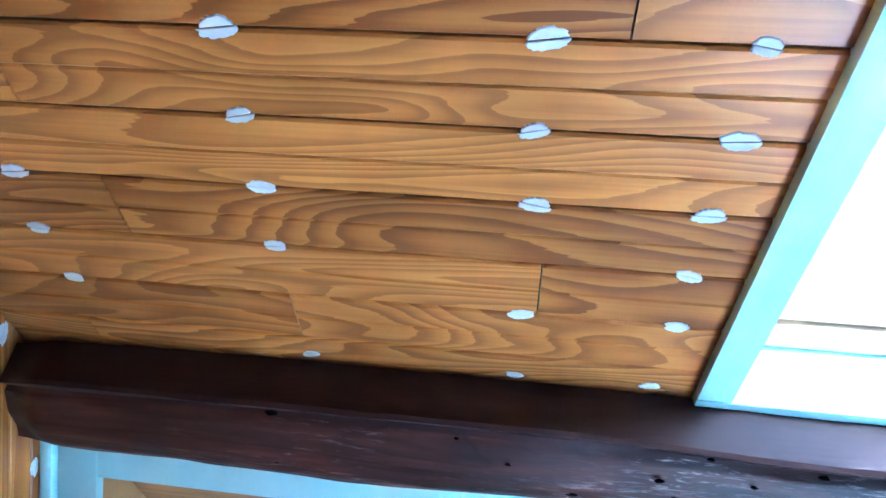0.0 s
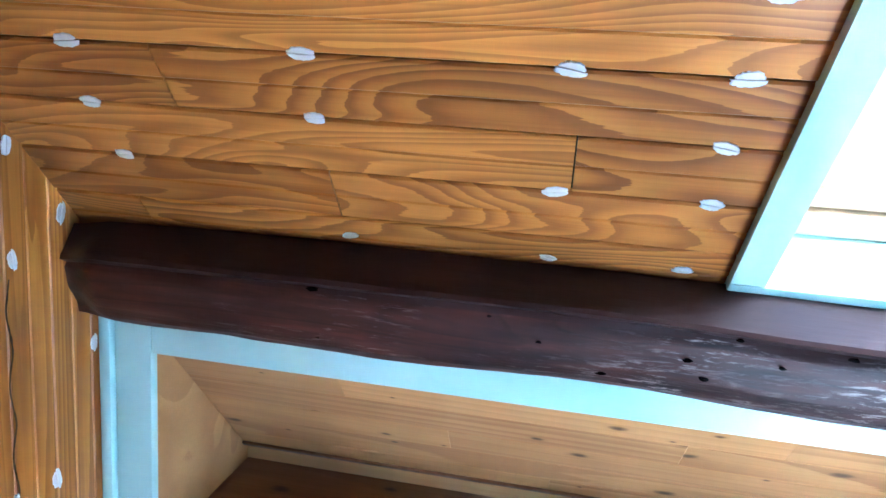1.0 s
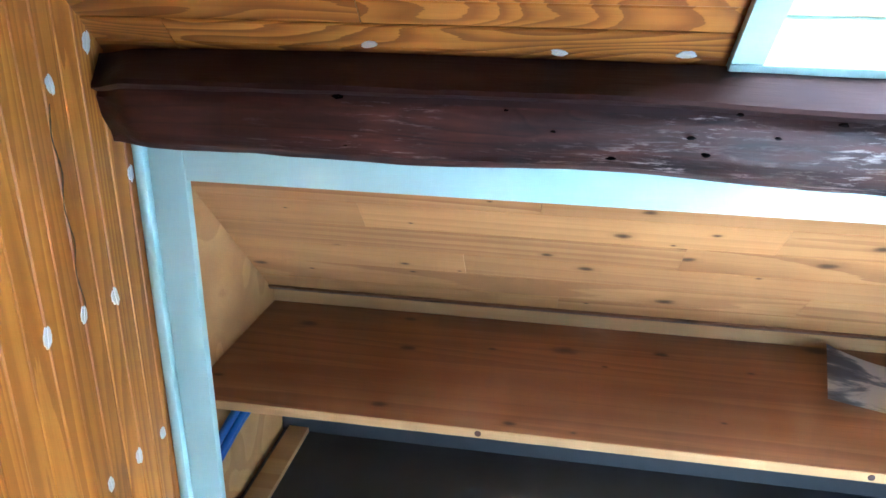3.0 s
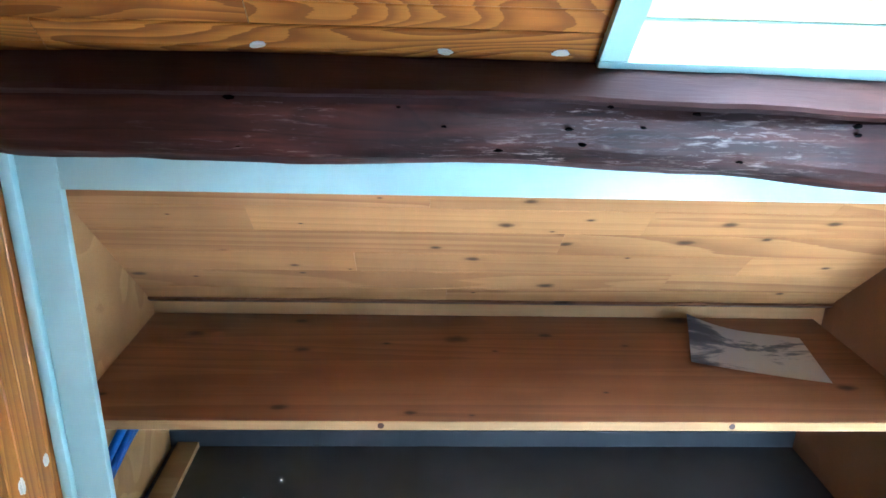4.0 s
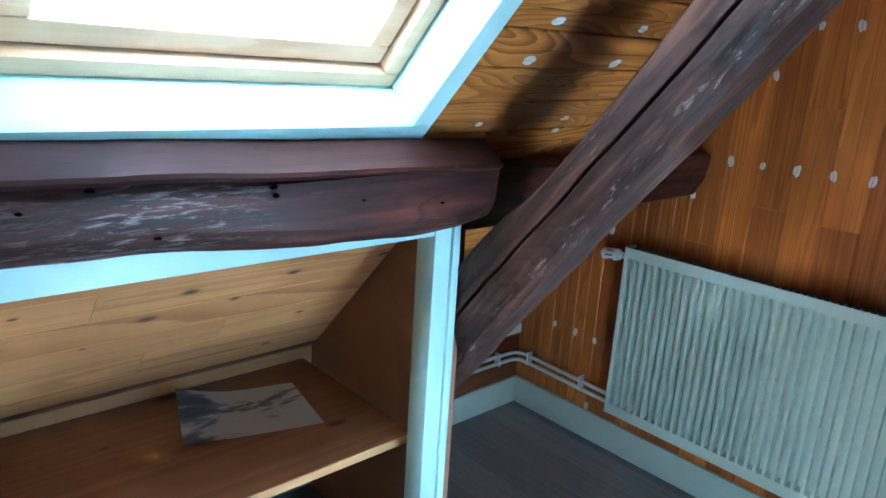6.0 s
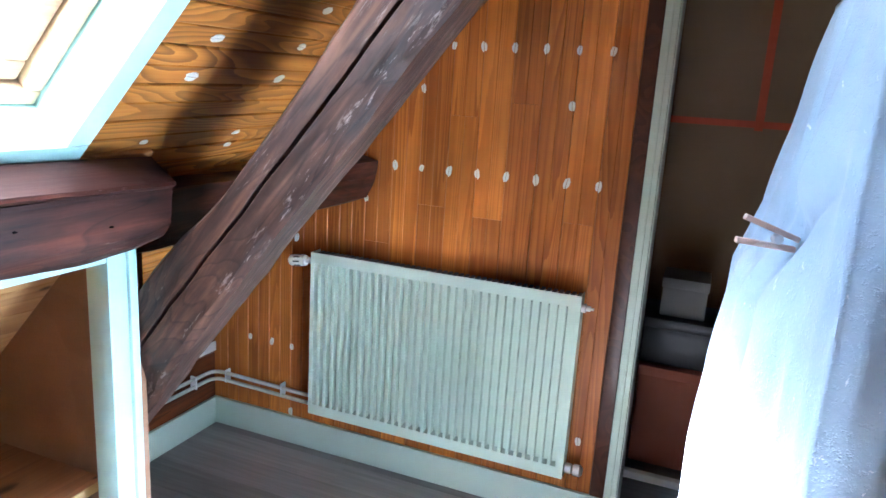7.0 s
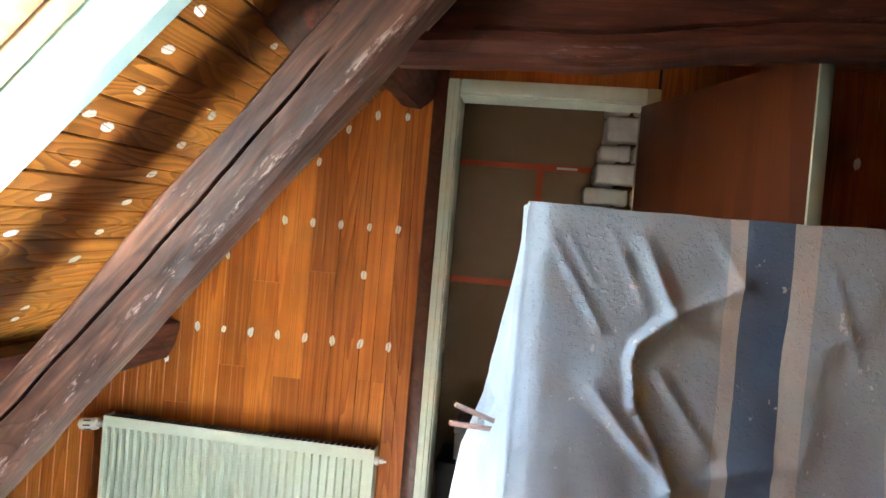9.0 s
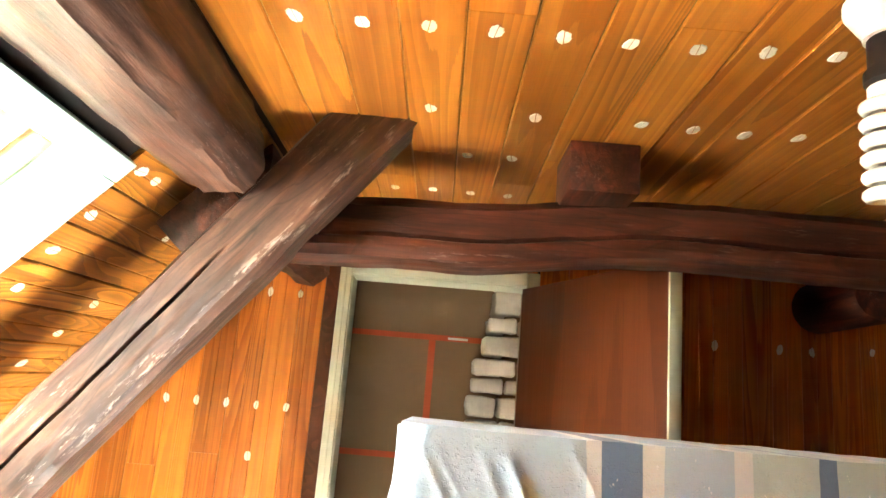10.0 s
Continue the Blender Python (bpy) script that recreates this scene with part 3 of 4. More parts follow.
secs = [(-0.438, purlin_section(0.012, -0.012, 0.03)), (-0.36, purlin_section(0.002, -0.002)), (0.0, purlin_section(-0.002, 0.004)), (0.4, purlin_section(0.004, 0.002)), (0.75, purlin_section(-0.008, -0.006)), (1.1, purlin_section(-0.036, -0.018)), (1.3, purlin_section(-0.042, -0.022)), (1.40, purlin_section(-0.038, -0.023)), (1.465, purlin_section(-0.03, -0.025, 0.002))]
purlin = part("purlin_beam", beam_mesh(secs, 170, 3.0, 0.0035), BEAM, smooth=32)
tagged(purlin, "long dark-stained hewn purlin with pale scuffs and nail holes", "beam")
HOLES = ((-0.014, 0.712, 1.178, 0.012), (-0.01, 0.735, 1.10, 0.007), (0.398, 0.735, 1.102, 0.013), (0.529, 0.724, 1.115, 0.010), (0.505, 0.716, 1.14, 0.009), (0.31, 0.716, 1.14, 0.006), (0.565, 0.714, 1.176, 0.008), (0.62, 0.715, 1.145, 0.007), (0.70, 0.713, 1.168, 0.01), (0.79, 0.733, 1.09, 0.008), (0.96, 0.714, 1.155, 0.012), (0.965, 0.716, 1.14, 0.009), (1.085, 0.73, 1.082, 0.009), (1.13, 0.715, 1.12, 0.006), (1.31, 0.715, 1.10, 0.007), (0.24, 0.716, 1.168, 0.005))
for hx, hy, hz, hs in HOLES:
    bm = bmesh.new()
    bmesh.ops.create_icosphere(bm, subdivisions=2, radius=1.0)
    for v in bm.verts:
        k = 0.8 + 0.6 * noise.noise(v.co * 2 + Vector((hx * 30, hz * 20, 0)))
        v.co = Vector((hx + v.co.x * hs * 0.8 * k, hy - 0.001 + v.co.y * 0.0032, hz + v.co.z * hs * 0.36 * k))
    part("nail_hole", bm, HOLE, purlin, smooth=60)

# Run on westward so the dark wood stands in for shade beside the rafter.
stub = [(0.80, 1.13), (0.81, 1.06), (0.84, 1.0), (0.90, 0.98), (0.98, 0.98), (0.98, 1.01), (0.86, 1.145)]
bm = beam_mesh([(1.478, dense(stub, 3)), (2.499, dense(stub, 3))], 50, 11.0, 0.007)
tagged(part("purlin_beam", bm, BEAM2, smooth=38), "dark round-edged purlin end running into the gable wall", "beam")


# principal rafter: local X runs up the beam, local Y towards the east, local Z up from the underside
def rafter_marks(p):
    # long drying check on the west face
    line = 0.088 + 0.010 * math.sin(p.x * 2.6 + 0.6) + 0.003 * noise.noise(Vector((p.x * 9, 2, 5)))
    if p.y < 0.02 and 0.55 < p.x < 2.1:
        p.y += 0.024 * math.exp(-((p.z - line) / 0.0021) ** 2) * min(1, (p.x - 0.55) * 6, (2.1 - p.x) * 6)
    return p


RAF_L = 2.62
rise = Vector((0, -1, 1.233)).normalized()
east = Vector((1, 0, 0))
up_r = rise.cross(east) * -1
if up_r.z < 0:
    up_r = -up_r
rm = Matrix((rise, up_r.cross(rise), up_r)).transposed().to_4x4()
rm.translation = Vector((1.475, 1.235, 0.154))


def raf(depth, wide, dy=0.0):
    ring = [(dy + 0.0, 0.018 + (depth - 0.018) * k / 70) for k in range(71)]
    ring += [(dy + 0.02, depth + 0.012), (dy + wide * 0.5, depth + 0.016), (dy + wide - 0.02, depth + 0.01)]
    ring += [(dy + wide, depth * k / 6) for k in range(6, 2, -1)]
    ring += [(dy + wide - 0.002, 0.030), (dy + wide - 0.014, 0.021), (dy + wide * 0.66, 0.013), (dy + wide * 0.33, 0.006), (dy + 0.014, 0.003)]
    return ring


bm = beam_mesh([(0.0, raf(0.20, 0.13, 0.047)), (0.6, raf(0.182, 0.13, 0.044)), (0.78, raf(0.17, 0.15, 0.004)), (0.95, raf(0.158, 0.16, -0.006)), (1.2, raf(0.130, 0.162, -0.012)), (1.75, raf(0.134, 0.165, -0.02)), (RAF_L, raf(0.127, 0.165, -0.03))], 260, 21.0, 0.006, rafter_marks)
rafter = tagged(part("rafter_beam", bm, BEAM3, smooth=40), "hewn principal rafter with a long drying check, dark stain", "beam")
rafter.matrix_world = rm

# upper purlin along the top of the slope
up_sec = dense([(-0.036, 2.112), (-0.058, 2.045), (-0.074, 1.978), (-0.064, 1.948), (-0.043, 1.928), (0.03, 1.925), (0.084, 1.946), (0.094, 1.957), (0.0, 2.055)], 4)
bm = beam_mesh([(WEST, up_sec), (1.43, up_sec)], 120, 33.0, 0.008)
tagged(part("upper_purlin_beam", bm, BEAM3, smooth=40), "thick brown purlin under the ceiling edge", "beam")
low_sec = dense([(-0.035, 2.09), (-0.035, 1.96), (0.02, 1.915), (0.075, 1.925), (0.105, 1.95), (0.07, 1.985), (-0.02, 2.08)], 4)
tagged(part("upper_purlin_beam", beam_mesh([(1.60, low_sec), (2.499, low_sec)], 50, 37.0, 0.007), BEAM2, smooth=40), "dark upper purlin end running into the gable wall", "beam")
bm = box(-0.055, 0.055, -0.075, 0.075, -0.045, 0.04, 0.006)
cleat = tagged(part("cleat_block", bm, BEAM2, smooth=40), "dark wooden cleat wedged under the upper purlin", "beam")
cleat.matrix_world = pose(1.53, 0.055, 1.90, -47, 0, 0)

# collar beam across the truss
col_sec = [dense([(-0.0, 1.905 + dz), (-0.004, 1.965 + dz), (0.02, 1.985 + dz), (0.11, 1.985 + dz), (0.12, 1.9 + dz), (0.11, 1.852 + dz), (0.03, 1.842 + dz), (-0.012, 1.852 + dz), (-0.02, 1.872 + dz), (-0.014, 1.892 + dz), (0.012, 1.897 + dz)], 4) for dz in (0.0, 0.01, 0.05, 0.03)]
bm = beam_mesh([(0.0, col_sec[0]), (0.35, col_sec[1]), (0.8, col_sec[2]), (2.2, col_sec[3])], 130, 41.0, 0.006)
collar = tagged(part("collar_beam", bm, BEAM2, smooth=40), "horizontal dark collar beam below the ceiling", "beam")
collar.matrix_world = Matrix(((0, 1, 0, 1.585), (-1, 0, 0, -0.085), (0, 0, 1, 0), (0, 0, 0, 1)))
bm = box(1.48, 1.64, -0.795, -0.655, 2.005, 2.109, 0.004)
tagged(part("post_stub", bm, BEAM2, smooth=40), "short dark post between collar beam and ceiling", "beam")
bm = moved(lathe([(0.075, 0), (0.085, 0.02), (0.085, 0.34), (0.075, 0.36)], 18), pose(2.14, -1.68, 1.98, 0, 90, 0))
tagged(part("south_purlin_end", bm, BEAM2, smooth=40), "round dark end of a far purlin on the gable wall", "beam")

# ---------------------------------------------------------------- recess under the slope
recess = thing("built_in_recess", "built-in storage recess with mint frame and raw pine lining", "cupboard", kind="structure")
part("side_panel", box(BOX_W - 0.018, BOX_W, BOX_Y + 0.022, BACK, 0, 1.13), PLY, recess, "pale plywood side panel")
bm = bmesh.new()
prof = [(BOX_Y + 0.022, 0.0), (BACK, 0.0), (BACK, roof(BACK) - 0.002), (BOX_Y + 0.022, roof(BOX_Y + 0.022) - 0.002)]
a = [bm.verts.new((BOX_E, *p)) for p in prof]
b = [bm.verts.new((BOX_E + 0.018, *p)) for p in prof]
for i in range(4):
    bm.faces.new((a[i], a[(i + 1) % 4], b[(i + 1) % 4], b[i]))
bm.faces.new(a)
bm.faces.new(b)
part("side_panel", bm, VENEER, recess, "brown veneered side panel")
part("back_panel", box(BOX_W, BOX_E, BACK, BACK + 0.02, 0.065, 0.515), RAW_PLAIN, recess, "pine back board")
part("back_skirting", box(BOX_W, BOX_E, BACK - 0.006, BACK + 0.02, 0.0, 0.062, 0.003), DARK_GREY, recess, "dark grey strip along the foot of the back")
# mint frame
T = 0.022
part("frame_post", box(-0.413, -0.345, BOX_Y, BOX_Y + 0.02, 0, 1.075, 0.002), MINT, recess, "mint painted post", 40)
part("frame_strip", box(-0.438, -0.415, BOX_Y - 0.012, BOX_Y + 0.02, 0, 1.07, 0.006), MINT, recess, "", 40)
part("frame_rail", box(-0.344, 1.400, BOX_Y + 0.001, BOX_Y + T, 0.997, 1.10, 0.002), MINT, recess, "mint painted top rail", 40)
part("frame_post", box(1.401, 1.448, BOX_Y, BOX_Y + 0.06, 0, 1.02, 0.002), MINT, recess, "mint painted post", 40)
part("frame_strip", box(1.450, 1.472, BOX_Y - 0.006, BOX_Y + 0.06, 0, 1.018, 0.005), MINT, recess, "", 40)
part("frame_post", box(1.401, 1.472, BOX_Y, BOX_Y + 0.04, 1.021, 1.06, 0.002), MINT, recess, "", 40)
# raw lining boards on the slope
rng = random.Random(11)
y, k = BACK - 0.004, 0
while y > BOX_Y + 0.03:
    x = BOX_W
    cuts = [(0.36,), (0.95,), (0.12, 1.12), (0.62,), (-0.1, 0.8), (0.3, 1.2)][k % 6]
    for x1 in (*cuts, BOX_E):
        board(recess, slope_frame(x, y, 0.004), x1 - x - 0.0008, 0.1089, RAW, t=0.012, edge=0.0012)
        x = x1
    y -= 0.1095 / NORM
    k += 1
# Thin brown strip stands in for the dark shading line at the lining's foot.
part("cornice_strip", moved(box(0, BOX_E - BOX_W, 0.012, 0.03, 0, 0.007, 0.002), slope_frame(BOX_W, BACK - 0.008, 0.005)), SHELF, recess, "brown strip in place of a shading line", 40)

# Thin dark grey sheet added over the floor planks inside the recess.
part("floor_lining", box(BOX_W + 0.004, BOX_E - 0.004, BOX_Y + 0.061, BACK - 0.002, 0.0, 0.007, 0.001), DARK_GREY, recess, "thin dark grey sheet over the recess floor", 40)
shelf = tagged(part("shelf_board", box(BOX_W + 0.002, BOX_E - 0.03, 0.94, BACK - 0.001, 0.436, 0.459, 0.0015), SHELF, smooth=40), "wide knotty pine shelf board in the recess", "shelf")
part("front_edge", box(BOX_W + 0.01, BOX_E - 0.032, 0.9365, 0.9395, 0.4365, 0.4585, 0.001), RAW_PLAIN, shelf, "pale sawn front edge")
for kx in (0.2, 0.981):
    bm = moved(lathe([(0.0075, 0), (0.0068, 0.0012)], 9), Matrix.Translation((kx, 0.9365, 0.448)) @ pose(0, 0, 0, 90, 0, 0))
    part("knot", bm, DARKTRIM, shelf)
tagged(part("floor_batten", box(-0.45, -0.385, 0.96, 1.465, 0.0075, 0.026, 0.002), RAW_PLAIN, smooth=40), "pale pine batten on the recess floor", "batten")
cables = thing("cable_bundle", "blue conduits running along the recess side", "cable")
for k, (cx, cz) in enumerate(((-0.452, 0.30), (-0.448, 0.272), (-0.456, 0.244))):
    part("conduit", tube([(cx, 1.0, cz - 0.03), (cx, 1.15, cz), (cx, 1.3, cz + 0.01), (cx, 1.47, cz + 0.005)], 0.011), BLUE, cables, smooth=60)

# printed paper lying on the shelf, one corner curled up
bm = bmesh.new()
c00, c10, c01, c11 = Vector((0.981, 1.187, 0)), Vector((1.308, 1.106, 0)), Vector((1.058, 1.434, 0)), Vector((1.345, 1.335, 0))
g = []
for i in range(17):
    row = []
    for j in range(13):
        u, v = i / 16, j / 12
        p = c00 * (1 - u) * (1 - v) + c10 * u * (1 - v) + c01 * (1 - u) * v + c11 * u * v
        p.z = 0.4605 + 0.030 * max(0.0, 1 - u * 1.6) ** 2 * (0.35 + v * 0.65) + 0.004 * u * u * v + 0.0015 * math.sin(u * 5 + v * 3)
        row.append(bm.verts.new(p))
    g.append(row)
for i in range(16):
    for j in range(12):
        bm.faces.new((g[i][j], g[i + 1][j], g[i + 1][j + 1], g[i][j + 1]))
bmesh.ops.solidify(bm, geom=bm.faces[:], thickness=0.0006)
tagged(part("paper_sheet", bm, PAPER, smooth=60), "curled sheet of mottled grey printed paper on the shelf", "paper")


# ---------------------------------------------------------------- radiator corner
def radiator():
    rad = thing("radiator", "pale grey-green fluted panel radiator on the gable wall", "radiator")
    x, y0, y1, z0, z1 = 2.42, 0.057, 1.008, 0.185, 0.797
    bm = bmesh.new()
    n = 33
    pitch = (y1 - y0 - 0.03) / n
    prof = [(y0, 0.0), (y0 + 0.015, 0.0)]
    for k in range(n):
        a = y0 + 0.015 + k * pitch
        prof += [(a + pitch * 0.36, 0.0), (a + pitch * 0.40, 0.024), (a + pitch * 0.96, 0.024), (a + pitch, 0.0)]
    prof += [(y1, 0.0)]
    rows = []
    for z, f in ((z0, 0), (z0 + 0.038, 0), (z0 + 0.043, 1), (z1 - 0.043, 1), (z1 - 0.038, 0), (z1, 0)):
        rows.append([bm.verts.new((x + d * f, y, z)) for y, d in prof])
    for a, b in zip(rows, rows[1:]):
        for i in range(len(prof) - 1):
            bm.faces.new((a[i], a[i + 1], b[i + 1], b[i]))
    part("front_panel", bm, RADWHITE, rad)
    part("back_panel", box(2.468, 2.482, y0 + 0.01, y1 - 0.01, z0 + 0.01, z1 - 0.012, 0.003), RADWHITE, rad, "", 40)
    part("side_panel", box(x + 0.001, 2.478, y0, y0 + 0.004, z0, z1, 0.001), RADWHITE, rad)
    part("side_panel", box(x + 0.001, 2.478, y1 - 0.004, y1, z0, z1, 0.001), RADWHITE, rad)
    bm = bmesh.new()
    for k in range(48):
        a = y0 + 0.006 + k * (y1 - y0 - 0.012) / 48
        box(x + 0.008, 2.474, a, a + 0.011, z1 - 0.008, z1 - 0.003, bm=bm)
    part("top_grille", bm, GRILLE, rad, "dark slotted top grille")
    part("core", box(x + 0.038, 2.466, y0 + 0.01, y1 - 0.01, z0 + 0.03, z1 - 0.03), GRILLE, rad)
    for y in (y0 + 0.12, y1 - 0.12):
        part("wall_bracket", box(2.481, 2.5, y - 0.015, y + 0.015, z0 + 0.05, z1 - 0.06), RADWHITE, rad)
    # thermostatic head, upper north end
    head = moved(lathe([(0.008, -0.03), (0.011, -0.03), (0.011, 0.0), (0.019, 0.004), (0.021, 0.014), (0.021, 0.05), (0.019, 0.066), (0.012, 0.072)], 20), Matrix.Translation((2.445, 1.04, 0.757)) @ pose(0, 0, 0, -97, 0, 0))
    tv = part("thermostat_head", head, WHITE, rad, "white thermostatic valve head", 40)
    for k in range(8):
        a = 6.2832 * k / 8
        slot = moved(box(0.0195, 0.0222, -0.0025, 0.0025, 0.02, 0.046), Matrix.Translation((2.445, 1.04, 0.757)) @ pose(0, 0, 0, -97, 0, 0) @ pose(0, 0, 0, 0, 0, math.degrees(a)))
        part("slot", slot, GRILLE, tv)
    part("valve_body", moved(lathe([(0.008, 0), (0.013, 0.004), (0.013, 0.02), (0.009, 0.024), (0.009, 0.045)], 14), Matrix.Translation((2.445, 1.004, 0.759)) @ pose(0, 0, 0, -90, 0, 0)), METAL, rad, "nickel valve body", 40)
    part("bleed_plug", moved(lathe([(0.014, 0), (0.014, 0.012), (0.008, 0.014), (0.008, 0.026), (0.004, 0.026), (0.004, 0.036)], 14), Matrix.Translation((2.445, 0.057, 0.755)) @ pose(0, 0, 0, 90, 0, 0)), WHITE, rad, "", 40)
    part("lower_valve", moved(lathe([(0.012, 0), (0.017, 0.004), (0.017, 0.022), (0.011, 0.026), (0.019, 0.03), (0.019, 0.05), (0.012, 0.058)], 16), Matrix.Translation((2.445, 0.057, 0.215)) @ pose(0, 0, 0, 90, 0, 0)), METAL, rad, "nickel lower valve", 40)


radiator()


def bend(a, corner, b, r=0.05):
    a, corner, b = Vector(a), Vector(corner), Vector(b)
    p, q = corner + (a - corner).normalized() * r, corner + (b - corner).normalized() * r
    return [a] + [(p * (1 - t) + corner * t) * (1 - t) + (corner * (1 - t) + q * t) * t for t in [k / 6 for k in range(7)]] + [b]


pipes = thing("heating_pipes", "pair of pale painted heating pipes clipped along the wall", "pipe")
up_run = bend((1.53, 1.478, 0.252), (2.472, 1.478, 0.234), (2.472, 1.03, 0.226))[:-1] + bend((2.472, 1.2, 0.228), (2.472, 1.024, 0.226), (2.472, 1.024, 0.5), 0.025)[1:-1] + bend((2.472, 1.024, 0.5), (2.468, 1.024, 0.757), (2.448, 1.03, 0.757), 0.012)
part("pipe", tube(up_run, 0.0072), PIPE, pipes, smooth=60)
part("pipe", tube(bend((1.53, 1.478, 0.214), (2.472, 1.478, 0.204), (2.472, 0.99, 0.194)), 0.0072), PIPE, pipes, smooth=60)
for cx, cy in ((2.36, 1.48), (2.05, 1.48), (2.474, 1.42), (2.474, 1.16)):
    part("pipe_clip", box(cx - 0.009 if cx > 2.4 else cx - 0.0035, cx + 0.02 if cx > 2.4 else cx + 0.0035, cy - 0.0035 if cx > 2.4 else cy - 0.011, cy + 0.0035 if cx > 2.4 else cy + 0.018, 0.195, 0.247, 0.0015), WHITE, pipes, "", 40)

skirt = tagged(new("baseboard", finish(box(EAST - 0.016, EAST - 0.001, -0.066, NORTH - 0.001, 0.0, 0.112, 0.003), SAGE, 40)), "sage green painted baseboard along the gable wall", "baseboard", kind="structure")
tagged(new("baseboard", finish(box(BOX_E + 0.02, EAST - 0.017, NORTH - 0.016, NORTH - 0.001, 0.0, 0.112, 0.003), SAGE, 40)), "sage green painted baseboard along the knee wall", "baseboard", kind="structure")
tagged(part("white_strip", moved(box(-0.14, 0.14, -0.003, 0.003, -0.019, 0.019, 0.001), pose(2.36, NORTH - 0.004, 0.325, 0, 0, 0)), WHITE, smooth=40), "short white strip fixed to the knee wall", "strip")

# ---------------------------------------------------------------- doorway
door = thing("door_1", "sage painted door frame with open brown veneer door", "door", kind="structure")
part("jamb", box(EAST - 0.004, EAST + 0.12, -0.115, -0.095, 0, 1.968, 0.002), SAGE, door, "sage painted jamb", 40)
part("jamb", box(EAST - 0.004, EAST + 0.12, -0.722, -0.702, 0, 1.968, 0.002), SAGE, door, "", 40)
part("head_jamb", box(EAST - 0.004, EAST + 0.12, -0.722, -0.095, 1.970, 1.99, 0.002), SAGE, door, "", 40)
for y0, y1, z0, z1 in ((-0.112, -0.072, 0, 2.022), (-0.748, -0.708, 0, 2.022), (-0.707, -0.113, 1.975, 2.022)):
    part("architrave", box(EAST - 0.02, EAST + 0.002, y0, y1, z0, z1, 0.005), SAGE, door, "", 40)
part("bead", box(EAST - 0.026, EAST - 0.0205, -0.096, -0.088, 0, 2.006, 0.002), SAGE, door, "", 40)
part("trim_strip", box(EAST - 0.012, EAST + 0.002, -0.0715, -0.026, 0.113, CEIL - 0.001, 0.003), DARKTRIM, door, "dark brown trim strip", 40)
hinge, free = Vector((2.478, -0.705, 0)), Vector((1.832, -0.985, 0))
d = (free - hinge).normalized()
lm = Matrix((Vector((0, 0, 1)), d, Vector((0, 0, 1)).cross(d))).transposed().to_4x4()
lm.translation = hinge
ln = (free - hinge).length
leaf = part("door_leaf", box(0.012, 1.962, 0.0, ln - 0.004, -0.018, 0.018, 0.001), DOORWOOD, door, "brown veneer door leaf standing open", 40)
leaf.matrix_local = lm
edge = part("door_edge", box(0.012, 1.962, ln - 0.003, ln + 0.003, -0.019, 0.019, 0.001), SAGE, door, "sage painted door edge", 40)
edge.matrix_local = lm
hnd = part("door_handle", tube([(1.02, ln - 0.06, 0.018), (1.02, ln - 0.06, 0.06), (1.02, ln - 0.16, 0.065)], 0.009), METAL, door, "metal door handle", 40)
hnd.matrix_local = lm

# the space beyond
tagged(new("wall_beyond", finish(box(3.32, 3.4, -1.6, 1.0, 0, 2.6), CLAY)), "bare brown board wall of the space beyond the door", "wall", kind="structure")
# Side walls and ceiling here are never in view; added to keep sky light out.
tagged(new("wall_beyond_side", finish(box(EAST + 0.12, 3.4, 0.9, 1.0, 0, 2.6), CLAY)), "unseen side wall closing the space beyond the door", "wall", kind="structure")
tagged(new("wall_beyond_side", finish(box(EAST + 0.12, 3.4, -1.7, -1.6, 0, 2.6), CLAY)), "unseen side wall closing the space beyond the door", "wall", kind="structure")
tagged(new("ceiling_beyond", finish(box(EAST + 0.12, 3.4, -1.7, 1.0, 2.5, 2.6), CLAY)), "unseen ceiling closing the space beyond the door", "ceiling", kind="structure")
for y0, y1, z0, z1 in ((-0.66, 0.12, 1.835, 1.86), (-0.405, -0.375, 1.30, 1.834), (-0.66, 0.12, 1.31, 1.336)):
    tagged(part("joint_tape", box(3.3165, 3.3195, y0, y1, z0, z1), TAPE), "strip of orange tape over a board joint", "tape", "joint tapes")
tagged(part("white_label", box(3.313, 3.316, -0.55, -0.46, 1.842, 1.852), WHITE), "small white label on the orange tape", "label")
blocks = thing("block_stack", "stepped stack of pale rough stone blocks", "masonry")
rng = random.Random(5)
z = 1.0
while z < 2.35:
    h = rng.choice((0.075, 0.085, 0.10, 0.12))
    y = -0.555 - max(0.0, z - 1.52) * 0.17 + rng.uniform(-0.018, 0.012)
    while y > -1.1:
        w = rng.uniform(0.10, 0.2)
        bm = box(3.13 + rng.uniform(0, 0.035), 3.31, y - w + 0.012, y, z + 0.008, z + h - 0.008, 0.012)
        bmesh.ops.subdivide_edges(bm, edges=bm.edges[:], cuts=1, use_grid_fill=True)
        for v in bm.verts:
            v.co += Vector((noise.noise(v.co * 20), noise.noise(v.co * 17), noise.noise(v.co * 23))) * 0.010
        part("block", bm, STONE, blocks, "", 50)
        y -= w
    z += h
part("mortar_core", box(3.2, 3.315, -1.1, -0.70, 0.0, 2.4), CLAY, blocks)

